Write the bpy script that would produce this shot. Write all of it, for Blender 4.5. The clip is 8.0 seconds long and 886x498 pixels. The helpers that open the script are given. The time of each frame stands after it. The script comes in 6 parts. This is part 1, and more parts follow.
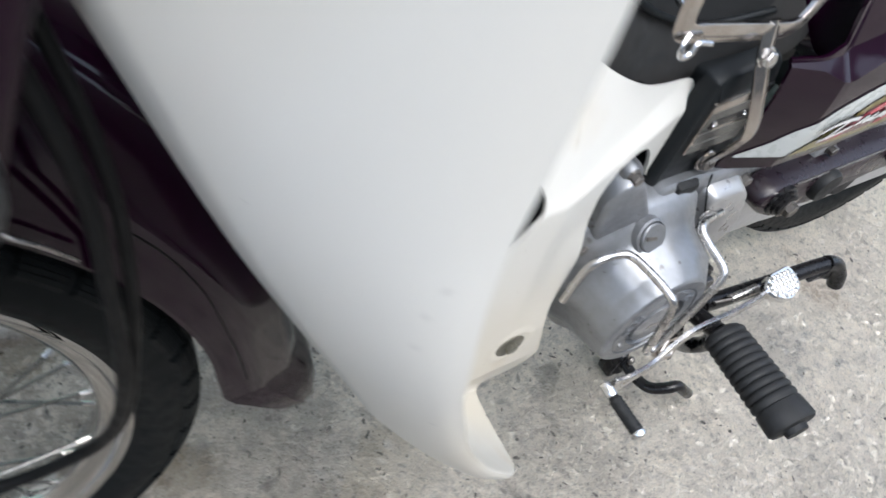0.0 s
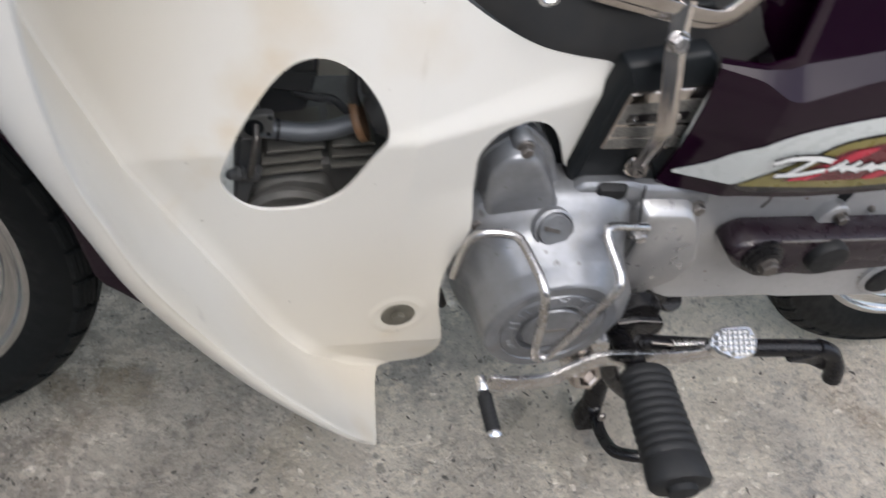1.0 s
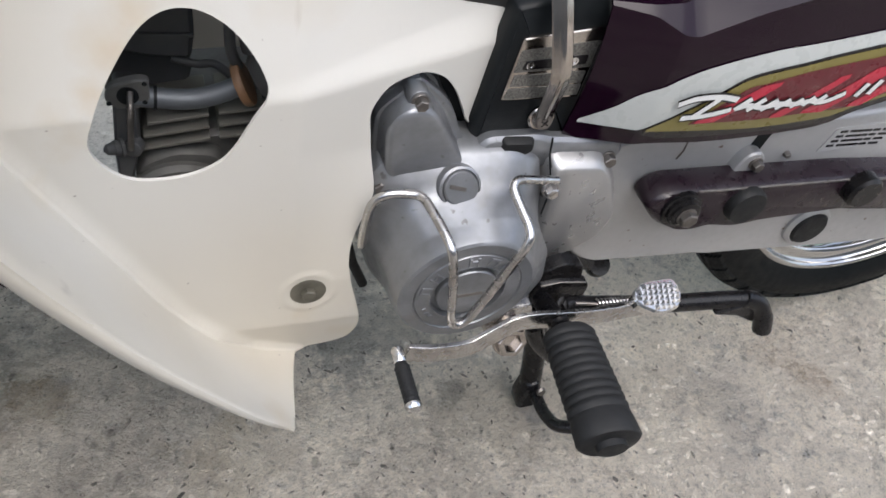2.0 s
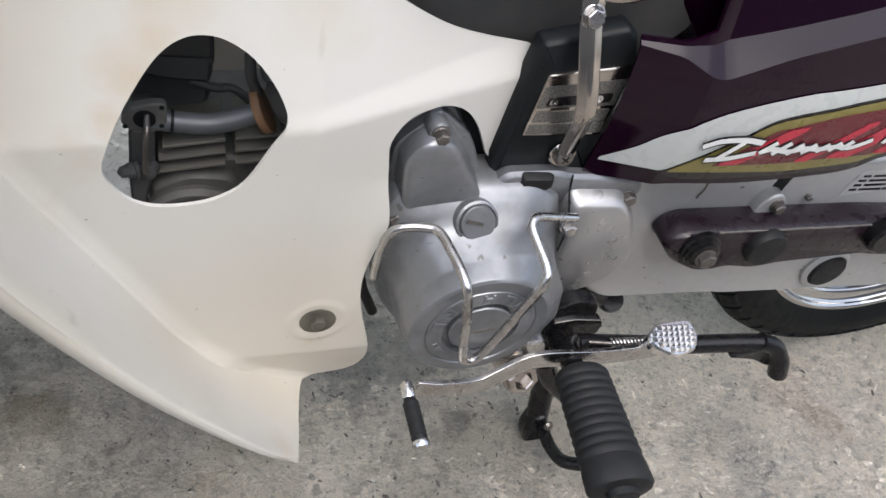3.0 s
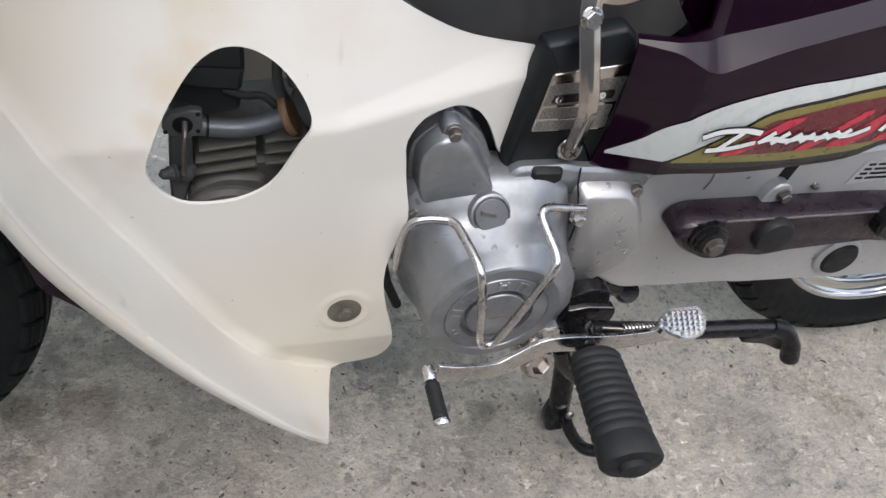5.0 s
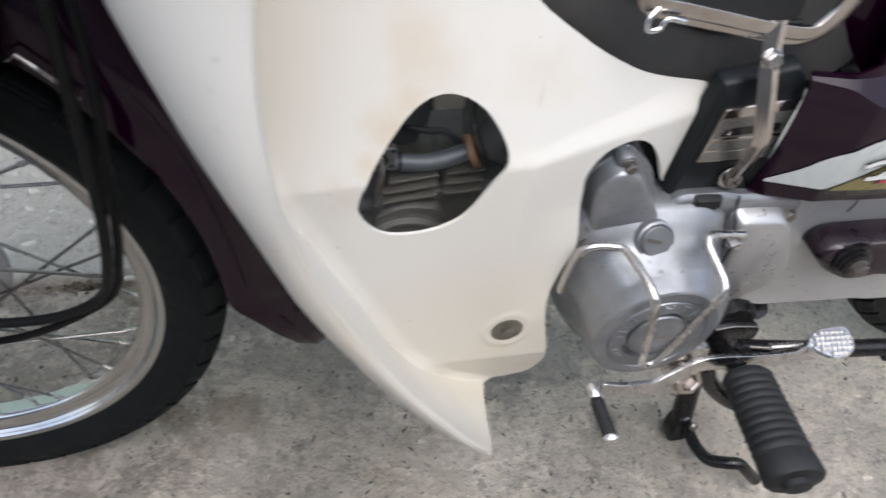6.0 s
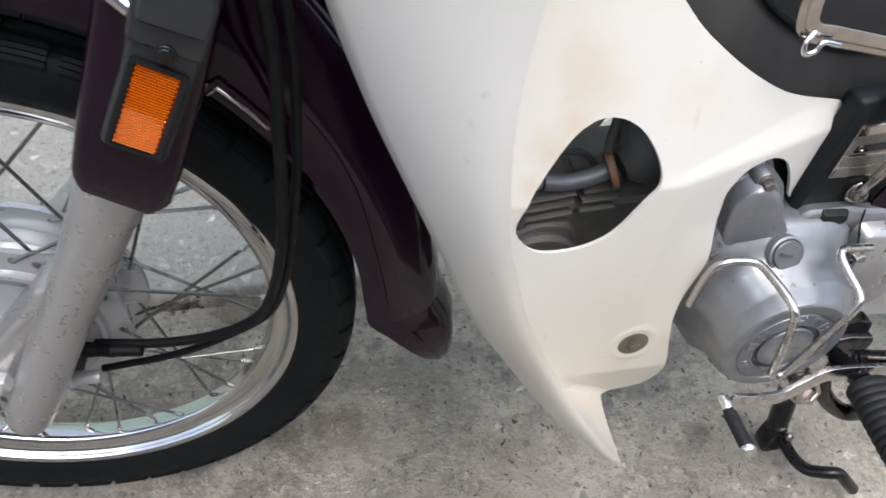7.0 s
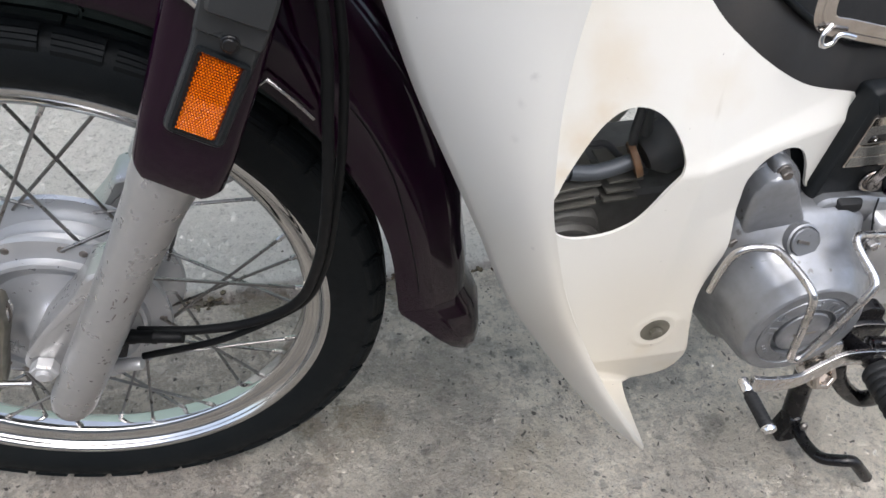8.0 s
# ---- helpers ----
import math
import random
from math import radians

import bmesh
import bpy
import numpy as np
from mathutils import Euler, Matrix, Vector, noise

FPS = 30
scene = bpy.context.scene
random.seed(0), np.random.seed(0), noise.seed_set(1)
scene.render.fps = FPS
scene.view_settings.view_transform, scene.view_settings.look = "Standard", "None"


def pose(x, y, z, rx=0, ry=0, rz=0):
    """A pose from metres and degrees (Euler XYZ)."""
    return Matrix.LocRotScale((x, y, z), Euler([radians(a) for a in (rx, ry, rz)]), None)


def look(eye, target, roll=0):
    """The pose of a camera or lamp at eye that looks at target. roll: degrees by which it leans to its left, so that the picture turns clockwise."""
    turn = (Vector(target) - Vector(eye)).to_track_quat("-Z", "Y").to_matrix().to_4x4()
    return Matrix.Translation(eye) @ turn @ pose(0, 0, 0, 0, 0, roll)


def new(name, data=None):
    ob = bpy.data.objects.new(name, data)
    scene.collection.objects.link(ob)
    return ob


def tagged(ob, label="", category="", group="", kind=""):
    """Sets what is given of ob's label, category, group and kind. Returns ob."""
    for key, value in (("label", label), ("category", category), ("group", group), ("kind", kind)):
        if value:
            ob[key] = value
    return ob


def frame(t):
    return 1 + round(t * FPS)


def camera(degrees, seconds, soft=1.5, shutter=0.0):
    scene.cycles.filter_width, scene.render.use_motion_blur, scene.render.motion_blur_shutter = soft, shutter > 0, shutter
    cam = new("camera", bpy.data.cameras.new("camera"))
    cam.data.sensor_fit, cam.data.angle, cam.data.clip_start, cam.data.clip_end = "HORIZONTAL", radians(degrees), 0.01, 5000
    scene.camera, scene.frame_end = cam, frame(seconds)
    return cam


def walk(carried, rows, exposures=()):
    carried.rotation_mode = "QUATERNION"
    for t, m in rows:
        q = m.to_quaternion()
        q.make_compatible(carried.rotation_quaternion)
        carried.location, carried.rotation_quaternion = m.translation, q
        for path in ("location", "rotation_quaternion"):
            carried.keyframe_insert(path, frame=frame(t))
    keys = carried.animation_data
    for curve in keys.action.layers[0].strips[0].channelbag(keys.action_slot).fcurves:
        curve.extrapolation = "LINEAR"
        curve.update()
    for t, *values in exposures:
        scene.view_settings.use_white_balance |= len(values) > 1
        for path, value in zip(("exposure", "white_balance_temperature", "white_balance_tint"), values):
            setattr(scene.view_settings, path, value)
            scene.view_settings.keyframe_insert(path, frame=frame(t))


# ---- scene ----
cam = camera(60.0, 8.0, shutter=0.5)
PATH = [
    (0, (0.207, -0.322, 0.822), (1.085, 0.588, -0.727), 17.6),
    (0.2, (0.242, -0.349, 0.799), (1.09, 0.61, -0.737), 17.8),
    (0.5, (0.29, -0.381, 0.782), (1.064, 0.649, -0.748), 20.1),
    (0.7, (0.328, -0.416, 0.779), (0.973, 0.764, -0.701), 15.5),
    (1, (0.389, -0.465, 0.788), (0.905, 0.768, -0.7), 15.2),
    (1.5, (0.416, -0.491, 0.772), (0.943, 0.746, -0.709), 12.4),
    (1.7, (0.423, -0.49, 0.762), (1.004, 0.733, -0.71), 12.5),
    (2.8, (0.434, -0.464, 0.752), (1.059, 0.79, -0.675), 15.7),
    (3, (0.428, -0.465, 0.756), (1.037, 0.793, -0.674), 15.6),
    (3.5, (0.428, -0.466, 0.753), (1.009, 0.805, -0.678), 14.8),
    (4, (0.427, -0.474, 0.759), (0.99, 0.808, -0.669), 13.6),
    (5.3, (0.427, -0.504, 0.781), (0.937, 0.796, -0.65), 11.0),
    (5.5, (0.41, -0.496, 0.786), (0.898, 0.806, -0.651), 10.3),
    (6, (0.326, -0.488, 0.803), (0.745, 0.829, -0.643), 8.6),
    (6.4, (0.272, -0.483, 0.804), (0.666, 0.836, -0.646), 7.8),
    (6.5, (0.263, -0.484, 0.803), (0.654, 0.844, -0.641), 7.6),
    (7, (0.224, -0.479, 0.81), (0.617, 0.87, -0.614), 6.8),
    (7.5, (0.196, -0.497, 0.824), (0.587, 0.865, -0.587), 6.5),
    (8, (0.195, -0.503, 0.813), (0.586, 0.865, -0.593), 6.3),
]
TINTS = [(0, 0.22, 5950, 7), (0.5, -0.08, 6250, 10), (1.2, -0.14, 6220, 10), (4, -0.15, 6220, 10), (6.5, 0.06, 6150, 10), (8, 0.14, 6170, 10)]
walk(cam, [(t, look(eye, target, roll)) for t, eye, target, roll in PATH], TINTS)

# ---- light ----
world = bpy.data.worlds.new("world")
scene.world = world
world.use_nodes = True
wn = world.node_tree.nodes
sky = wn.new("ShaderNodeTexSky")
sky.sky_type = "NISHITA"
sky.sun_disc = False
sky.sun_elevation, sky.sun_rotation = radians(67), radians(180)
sky.air_density, sky.dust_density, sky.ozone_density = 1.0, 4.0, 0.6
haze = wn.new("ShaderNodeHueSaturation")   # milky, hazy sky
haze.inputs["Saturation"].default_value = 0.62
world.node_tree.links.new(sky.outputs[0], haze.inputs["Color"])
world.node_tree.links.new(haze.outputs[0], wn["Background"].inputs[0])
wn["Background"].inputs[1].default_value = 0.36
sun_data = bpy.data.lights.new("sun", "SUN")
sun_data.energy, sun_data.angle, sun_data.color = 1.25, radians(75), (1.0, 0.97, 0.935)
sun = new("sun", sun_data)
sun.matrix_world = look((0.4, -1.75, 4.4), (0.4, 0, 0.2))

# ---- materials ----


def material(name, color, rough=0.5, metal=0.0, second=None, mix=0.4, scale=12.0, grain=90.0, bump=0.0,
             bump_scale=300.0, coat=0.0, rough_var=0.1, detail=6.0, spec=0.5, low=0.5):
    """Principled paint with broad and fine variation of colour and gloss and a fine relief."""
    m = bpy.data.materials.new(name)
    m.use_nodes = True
    nt = m.node_tree
    n, l = nt.nodes, nt.links
    bsdf = n["Principled BSDF"]
    geo = n.new("ShaderNodeNewGeometry")
    broad = n.new("ShaderNodeTexNoise")
    broad.inputs["Scale"].default_value, broad.inputs["Detail"].default_value = scale, detail
    broad.inputs["Roughness"].default_value = 0.62
    fine = n.new("ShaderNodeTexNoise")
    fine.inputs["Scale"].default_value, fine.inputs["Detail"].default_value = grain, 4.0
    l.new(geo.outputs["Position"], broad.inputs["Vector"])
    l.new(geo.outputs["Position"], fine.inputs["Vector"])
    add = n.new("ShaderNodeMath")
    add.operation = "MULTIPLY_ADD"
    l.new(fine.outputs[0], add.inputs[0])
    add.inputs[1].default_value = 0.35
    l.new(broad.outputs[0], add.inputs[2])
    ramp = n.new("ShaderNodeMapRange")
    ramp.inputs[1].default_value, ramp.inputs[2].default_value = low, 0.95
    ramp.inputs[3].default_value, ramp.inputs[4].default_value = 0.0, mix
    l.new(add.outputs[0], ramp.inputs[0])
    col = n.new("ShaderNodeMix")
    col.data_type = "RGBA"
    col.inputs[6].default_value = (*color, 1)
    col.inputs[7].default_value = (*(second or [c * 0.6 for c in color]), 1)
    l.new(ramp.outputs[0], col.inputs[0])
    l.new(col.outputs[2], bsdf.inputs["Base Color"])
    rr = n.new("ShaderNodeMapRange")
    rr.inputs[1].default_value, rr.inputs[2].default_value = 0.3, 0.7
    rr.inputs[3].default_value, rr.inputs[4].default_value = max(0.02, rough - rough_var), min(1.0, rough + rough_var)
    l.new(fine.outputs[0], rr.inputs[0])
    l.new(rr.outputs[0], bsdf.inputs["Roughness"])
    bsdf.inputs["Metallic"].default_value = metal
    bsdf.inputs["Specular IOR Level"].default_value = spec
    bsdf.inputs["Coat Weight"].default_value = coat
    bsdf.inputs["Coat Roughness"].default_value = 0.06
    if bump:
        tex = n.new("ShaderNodeTexNoise")
        tex.inputs["Scale"].default_value, tex.inputs["Detail"].default_value = bump_scale, 5.0
        l.new(geo.outputs["Position"], tex.inputs["Vector"])
        bmp = n.new("ShaderNodeBump")
        bmp.inputs["Strength"].default_value, bmp.inputs["Distance"].default_value = 1.0, bump
        l.new(tex.outputs[0], bmp.inputs["Height"])
        l.new(bmp.outputs[0], bsdf.inputs["Normal"])
    return m




def weather(m, color, scale, lo, hi, amount=1.0, stretch=(1, 1, 1), detail=5.0, shift=0.0):
    """Lays stains, scratches or specks of another colour over a material where a noise is high."""
    nt = m.node_tree
    n, l = nt.nodes, nt.links
    bsdf = n["Principled BSDF"]
    src = bsdf.inputs["Base Color"].links[0].from_socket
    geo = n.new("ShaderNodeNewGeometry")
    mp = n.new("ShaderNodeMapping")
    mp.inputs["Scale"].default_value = stretch
    mp.inputs["Location"].default_value = (shift, shift * 0.7, shift * 0.3)
    l.new(geo.outputs["Position"], mp.inputs["Vector"])
    tex = n.new("ShaderNodeTexNoise")
    tex.inputs["Scale"].default_value, tex.inputs["Detail"].default_value = scale, detail
    l.new(mp.outputs[0], tex.inputs["Vector"])
    r = n.new("ShaderNodeMapRange")
    for i, v in zip((1, 2, 3, 4), (lo, hi, 0.0, amount)):
        r.inputs[i].default_value = v
    l.new(tex.outputs[0], r.inputs[0])
    mix = n.new("ShaderNodeMix")
    mix.data_type = "RGBA"
    l.new(r.outputs[0], mix.inputs[0])
    l.new(src, mix.inputs[6])
    mix.inputs[7].default_value = (*color, 1)
    l.new(mix.outputs[2], bsdf.inputs["Base Color"])


IVORY = material("ivory_plastic", (0.57, 0.563, 0.531), 0.34, second=(0.58, 0.552, 0.48), mix=0.3, scale=6, grain=14, bump=0.00005, bump_scale=120, detail=1.0, low=0.2, rough_var=0.03)
weather(IVORY, (0.50, 0.44, 0.33), 7.0, 0.35, 0.85, 0.7, (1, 1, 0.6), 1.0, 3.3)
weather(IVORY, (0.25, 0.23, 0.21), 260.0, 0.885, 0.90, 0.7, (1, 1, 1), 0.0, 1.7)
weather(IVORY, (0.36, 0.335, 0.30), 26.0, 0.715, 0.76, 0.55, (2.4, 1.0, 0.35), 3.0, 8.4)


def blot(m, color, centre, r, amount):
    """A soft stain about one place on a thing."""
    nt = m.node_tree
    n, l = nt.nodes, nt.links
    bsdf = n["Principled BSDF"]
    src = bsdf.inputs["Base Color"].links[0].from_socket
    geo = n.new("ShaderNodeNewGeometry")
    d = n.new("ShaderNodeVectorMath")
    d.operation = "DISTANCE"
    l.new(geo.outputs["Position"], d.inputs[0])
    d.inputs[1].default_value = centre
    tex = n.new("ShaderNodeTexNoise")
    tex.inputs["Scale"].default_value, tex.inputs["Detail"].default_value = 0.9 / r, 4.0
    l.new(geo.outputs["Position"], tex.inputs["Vector"])
    s = n.new("ShaderNodeMath")
    s.operation = "MULTIPLY_ADD"
    l.new(tex.outputs[0], s.inputs[0])
    s.inputs[1].default_value = r * 2.0
    l.new(d.outputs["Value"], s.inputs[2])
    g = n.new("ShaderNodeMapRange")
    for i, v in zip((1, 2, 3, 4), (r * 2.0, r * 0.9, 0.0, amount)):
        g.inputs[i].default_value = v
    l.new(s.outputs[0], g.inputs[0])
    mix = n.new("ShaderNodeMix")
    mix.data_type = "RGBA"
    l.new(g.outputs[0], mix.inputs[0])
    l.new(src, mix.inputs[6])
    mix.inputs[7].default_value = (*color, 1)
    l.new(mix.outputs[2], bsdf.inputs["Base Color"])


for spot, size, much in (((0.398, -0.112, 0.512), 0.030, 0.45), ((0.420, -0.098, 0.552), 0.034, 0.40), ((0.372, -0.117, 0.452), 0.020, 0.45), ((0.392, -0.106, 0.60), 0.04, 0.35), ((0.500, -0.095, 0.535), 0.03, 0.25),
                         ((0.548, -0.125, 0.214), 0.022, 0.45), ((0.512, -0.125, 0.262), 0.014, 0.35), ((0.478, -0.19, 0.235), 0.02, 0.3)):
    blot(IVORY, (0.46, 0.37, 0.235), spot, size, much)
for spot, size, much in (((0.402, -0.110, 0.500), 0.016, 0.4), ((0.388, -0.115, 0.478), 0.013, 0.45), ((0.412, -0.106, 0.522), 0.012, 0.4), ((0.340, -0.122, 0.415), 0.018, 0.3)):
    blot(IVORY, (0.47, 0.375, 0.24), spot, size, much)
# grey smudges high on the rolled ridge
for spot, size, much in (((0.3078, -0.2248, 0.6308), 0.0028, 0.55), ((0.3044, -0.2227, 0.6160), 0.003, 0.25), ((0.3045, -0.2219, 0.5954), 0.0035, 0.25), ((0.3247, -0.2263, 0.5229), 0.002, 0.4)):
    blot(IVORY, (0.33, 0.32, 0.31), spot, size, much)
MAROON = material("maroon_paint", (0.0075, 0.0008, 0.0062), 0.09, second=(0.010, 0.002, 0.008), coat=0.0, scale=9, rough_var=0.03, spec=0.30)
PLUM = material("worn_maroon_paint", (0.012, 0.006, 0.010), 0.30, second=(0.035, 0.028, 0.031), mix=0.6, scale=22, coat=0.1, bump=0.0001, spec=0.35)
BLACK = material("black_plastic", (0.0065, 0.008, 0.009), 0.45, second=(0.013, 0.015, 0.016), scale=30, bump=0.0001, bump_scale=700, spec=0.2)
FRAME_BLACK = material("black_paint", (0.005, 0.005, 0.006), 0.28, second=(0.016, 0.014, 0.012), mix=0.5, scale=35, coat=0.1, spec=0.25)
GREY = material("dark_grey_plastic", (0.030, 0.031, 0.032), 0.48, second=(0.052, 0.047, 0.042), mix=0.8, scale=11, bump=0.0001, bump_scale=900, spec=0.35)
MOUNT_GREY = material("weathered_grey_plastic", (0.017, 0.019, 0.020), 0.36, second=(0.028, 0.029, 0.030), mix=0.7, scale=25, bump=0.0001, bump_scale=900, spec=0.45)
CABLE = material("cable_sheath", (0.0035, 0.0038, 0.0042), 0.5, second=(0.008, 0.008, 0.008), scale=40, spec=0.14)
RUBBER = material("rubber", (0.008, 0.0085, 0.009), 0.6, second=(0.018, 0.018, 0.018), scale=40, bump=0.0002, bump_scale=500, spec=0.3)
TYRE = material("tyre_rubber", (0.0048, 0.0062, 0.0070), 0.5, second=(0.014, 0.015, 0.0145), scale=14, bump=0.0002, bump_scale=600, spec=0.10)
ALU = material("cast_aluminium", (0.238, 0.246, 0.26), 0.39, 0.7, second=(0.18, 0.179, 0.178), mix=0.6, scale=26, grain=170, bump=0.00012, bump_scale=900)
weather(ALU, (0.10, 0.095, 0.09), 90.0, 0.69, 0.73, 0.8, (1, 1, 1), 3.0, 2.2)
weather(ALU, (0.34, 0.35, 0.37), 14.0, 0.55, 0.75, 0.7, (1, 1, 2.5), 4.0, 9.7)
weather(ALU, (0.22, 0.205, 0.185), 22.0, 0.60, 0.75, 0.6, (1, 1, 1), 7.0, 6.2)
FORK_SILVER = material("fork_silver_paint", (0.40, 0.396, 0.392), 0.34, 0.7, second=(0.34, 0.337, 0.33), mix=0.5, scale=9, grain=120, bump=0.00006, bump_scale=1200)
SILVER = material("silver_paint", (0.43, 0.43, 0.43), 0.38, 0.45, second=(0.38, 0.378, 0.37), mix=0.5, scale=9, grain=120, bump=0.00006, bump_scale=1200)
weather(SILVER, (0.16, 0.10, 0.065), 130.0, 0.73, 0.76, 0.8, (1, 1, 1), 2.0, 4.2)
CHROME = material("chrome", (0.66, 0.66, 0.665), 0.05, 1.0, second=(0.62, 0.60, 0.57), mix=0.4, scale=30, rough_var=0.02)
# rim chrome darkened in colour to stand in for dark reflections
RIM_CHROME = material("darkened_rim_chrome", (0.54, 0.54, 0.535), 0.06, 1.0, second=(0.46, 0.44, 0.41), mix=0.5, scale=22, rough_var=0.03)
STEEL = material("steel", (0.55, 0.54, 0.53), 0.25, 1.0, second=(0.30, 0.26, 0.23), mix=0.6, scale=45, rough_var=0.1)
POLISHED = material("polished_pad", (0.80, 0.79, 0.77), 0.14, 1.0, second=(0.62, 0.60, 0.57), mix=0.5, scale=60)
STRAP_CHROME = material("browned_chrome", (0.50, 0.465, 0.43), 0.17, 1.0, second=(0.33, 0.28, 0.245), mix=0.7, scale=40, rough_var=0.06)
HUB = material("bright_hub", (0.40, 0.412, 0.43), 0.3, 0.6, second=(0.41, 0.415, 0.42), mix=0.3, scale=9, grain=60, rough_var=0.04)
SPOKE = material("spoke_steel", (0.24, 0.235, 0.23), 0.32, 1.0, second=(0.12, 0.11, 0.10), mix=0.6, scale=60)
DARK_STEEL = material("dull_bolt_steel", (0.24, 0.225, 0.21), 0.42, 0.9, second=(0.10, 0.08, 0.065), mix=0.7, scale=120)
IRON = material("engine_grey", (0.105, 0.103, 0.098), 0.6, 0.1, second=(0.06, 0.057, 0.053), mix=0.7, scale=30, bump=0.0002, bump_scale=400)
FIN_GREY = material("fin_grey", (0.135, 0.13, 0.115), 0.5, 0.2, second=(0.12, 0.114, 0.10), mix=0.7, scale=40, bump=0.0002, bump_scale=400)
# dusty black, raised to grey to stand in for light inside the shield opening
TONED_DUSTY = material("toned_dusty_black", (0.050, 0.053, 0.056), 0.55, second=(0.085, 0.08, 0.074), mix=0.7, scale=30, bump=0.0001, bump_scale=700, spec=0.4)
OLIVE_STEEL = material("olive_steel", (0.20, 0.19, 0.155), 0.4, 0.7, second=(0.09, 0.085, 0.07), mix=0.7, scale=60)
BROWN = material("brown_insulator", (0.22, 0.12, 0.06), 0.5, second=(0.07, 0.045, 0.03), mix=0.7, scale=60)
WHITE_INK = material("decal_white", (0.50, 0.525, 0.51), 0.3, second=(0.44, 0.46, 0.44), coat=0.4, scale=15, spec=0.3)
GOLD_INK = material("decal_gold", (0.20, 0.17, 0.045), 0.34, second=(0.16, 0.13, 0.035), coat=0.4, scale=60, spec=0.3)
RED_INK = material("decal_red", (0.48, 0.020, 0.050), 0.3, second=(0.38, 0.02, 0.04), coat=0.4, scale=30, spec=0.3)
WINE_INK = material("decal_dark_red", (0.115, 0.008, 0.016), 0.3, second=(0.09, 0.008, 0.012), coat=0.4, scale=30, spec=0.3)
BLACK_INK = material("decal_black", (0.006, 0.005, 0.006), 0.3, coat=0.3, spec=0.3)
LETTER_INK = material("decal_lettering_white", (0.78, 0.79, 0.78), 0.3, second=(0.7, 0.7, 0.7), coat=0.4)
MINT = material("mint_wall_paint", (0.38, 0.50, 0.445), 0.7, second=(0.32, 0.41, 0.365), scale=3, bump=0.0004, bump_scale=80)


def concrete():
    """Worn slab: grey cement, darker patches, exposed stone chips, pits, grit and brown stains."""
    m = bpy.data.materials.new("worn_concrete")
    m.use_nodes = True
    nt = m.node_tree
    n, l = nt.nodes, nt.links
    bsdf = n["Principled BSDF"]
    geo = n.new("ShaderNodeNewGeometry")
    # wobbling coordinates, so that stones have broken outlines
    wob = n.new("ShaderNodeTexNoise")
    wob.inputs["Scale"].default_value, wob.inputs["Detail"].default_value = 55.0, 5.0
    l.new(geo.outputs["Position"], wob.inputs["Vector"])
    mad = n.new("ShaderNodeVectorMath")
    mad.operation = "MULTIPLY_ADD"
    l.new(wob.outputs["Color"], mad.inputs[0])
    mad.inputs[1].default_value = (0.022, 0.022, 0.0)
    l.new(geo.outputs["Position"], mad.inputs[2])

    def noise_tex(scale, detail=6.0, rough=0.6):
        t = n.new("ShaderNodeTexNoise")
        t.inputs["Scale"].default_value, t.inputs["Detail"].default_value, t.inputs["Roughness"].default_value = scale, detail, rough
        l.new(geo.outputs["Position"], t.inputs["Vector"])
        return t.outputs[0]

    def span(src, a, b, lo=0.0, hi=1.0):
        r = n.new("ShaderNodeMapRange")
        for i, v in zip((1, 2, 3, 4), (a, b, lo, hi)):
            r.inputs[i].default_value = v
        l.new(src, r.inputs[0])
        return r.outputs[0]

    def blend(fac, a, b):
        x = n.new("ShaderNodeMix")
        x.data_type = "RGBA"
        for i, v in ((6, a), (7, b)):
            if isinstance(v, tuple):
                x.inputs[i].default_value = (*v, 1)
            else:
                l.new(v, x.inputs[i])
        l.new(fac, x.inputs[0])
        return x.outputs[2]

    def times(a, b):
        x = n.new("ShaderNodeMath")
        x.operation = "MULTIPLY"
        l.new(a, x.inputs[0])
        l.new(b, x.inputs[1])
        return x.outputs[0]

    def stones(scale, keep, color, base, amount):
        v = n.new("ShaderNodeTexVoronoi")
        v.inputs["Scale"].default_value = scale
        l.new(mad.outputs[0], v.inputs["Vector"])
        tone = n.new("ShaderNodeSeparateColor")
        l.new(v.outputs["Color"], tone.inputs[0])
        return blend(times(span(tone.outputs[0], keep, keep + 0.015), span(v.outputs["Distance"], 0.46, 0.30, 0, amount)), base, color)

    xyz = n.new("ShaderNodeSeparateXYZ")
    l.new(geo.outputs["Position"], xyz.inputs[0])
    drift = n.new("ShaderNodeMath")
    drift.operation = "MULTIPLY_ADD"
    l.new(noise_tex(3.0, 7, 0.65), drift.inputs[0])
    drift.inputs[1].default_value = 0.9
    l.new(xyz.outputs[0], drift.inputs[2])
    # darker and greyer towards the front wheel, paler and sandier towards the rear
    base = blend(span(drift.outputs[0], 0.66, 1.12), (0.45, 0.398, 0.338), (0.90, 0.81, 0.68))
    base = blend(span(noise_tex(7.0, 9, 0.66), 0.50, 0.66, 0, 0.4), base, (0.30, 0.278, 0.25))
    base = blend(span(noise_tex(44.0, 8, 0.72), 0.50, 0.56, 0, 0.5), base, (0.29, 0.262, 0.228))
    base = blend(span(noise_tex(70.0, 7, 0.70), 0.54, 0.59, 0, 0.75), base, (0.70, 0.645, 0.565))
    base = blend(span(noise_tex(9.5, 9, 0.7), 0.58, 0.63, 0, 0.28), base, (0.27, 0.262, 0.252))
    base = blend(span(noise_tex(6.5, 8, 0.68), 0.55, 0.68, 0, 0.5), base, (0.33, 0.258, 0.185))
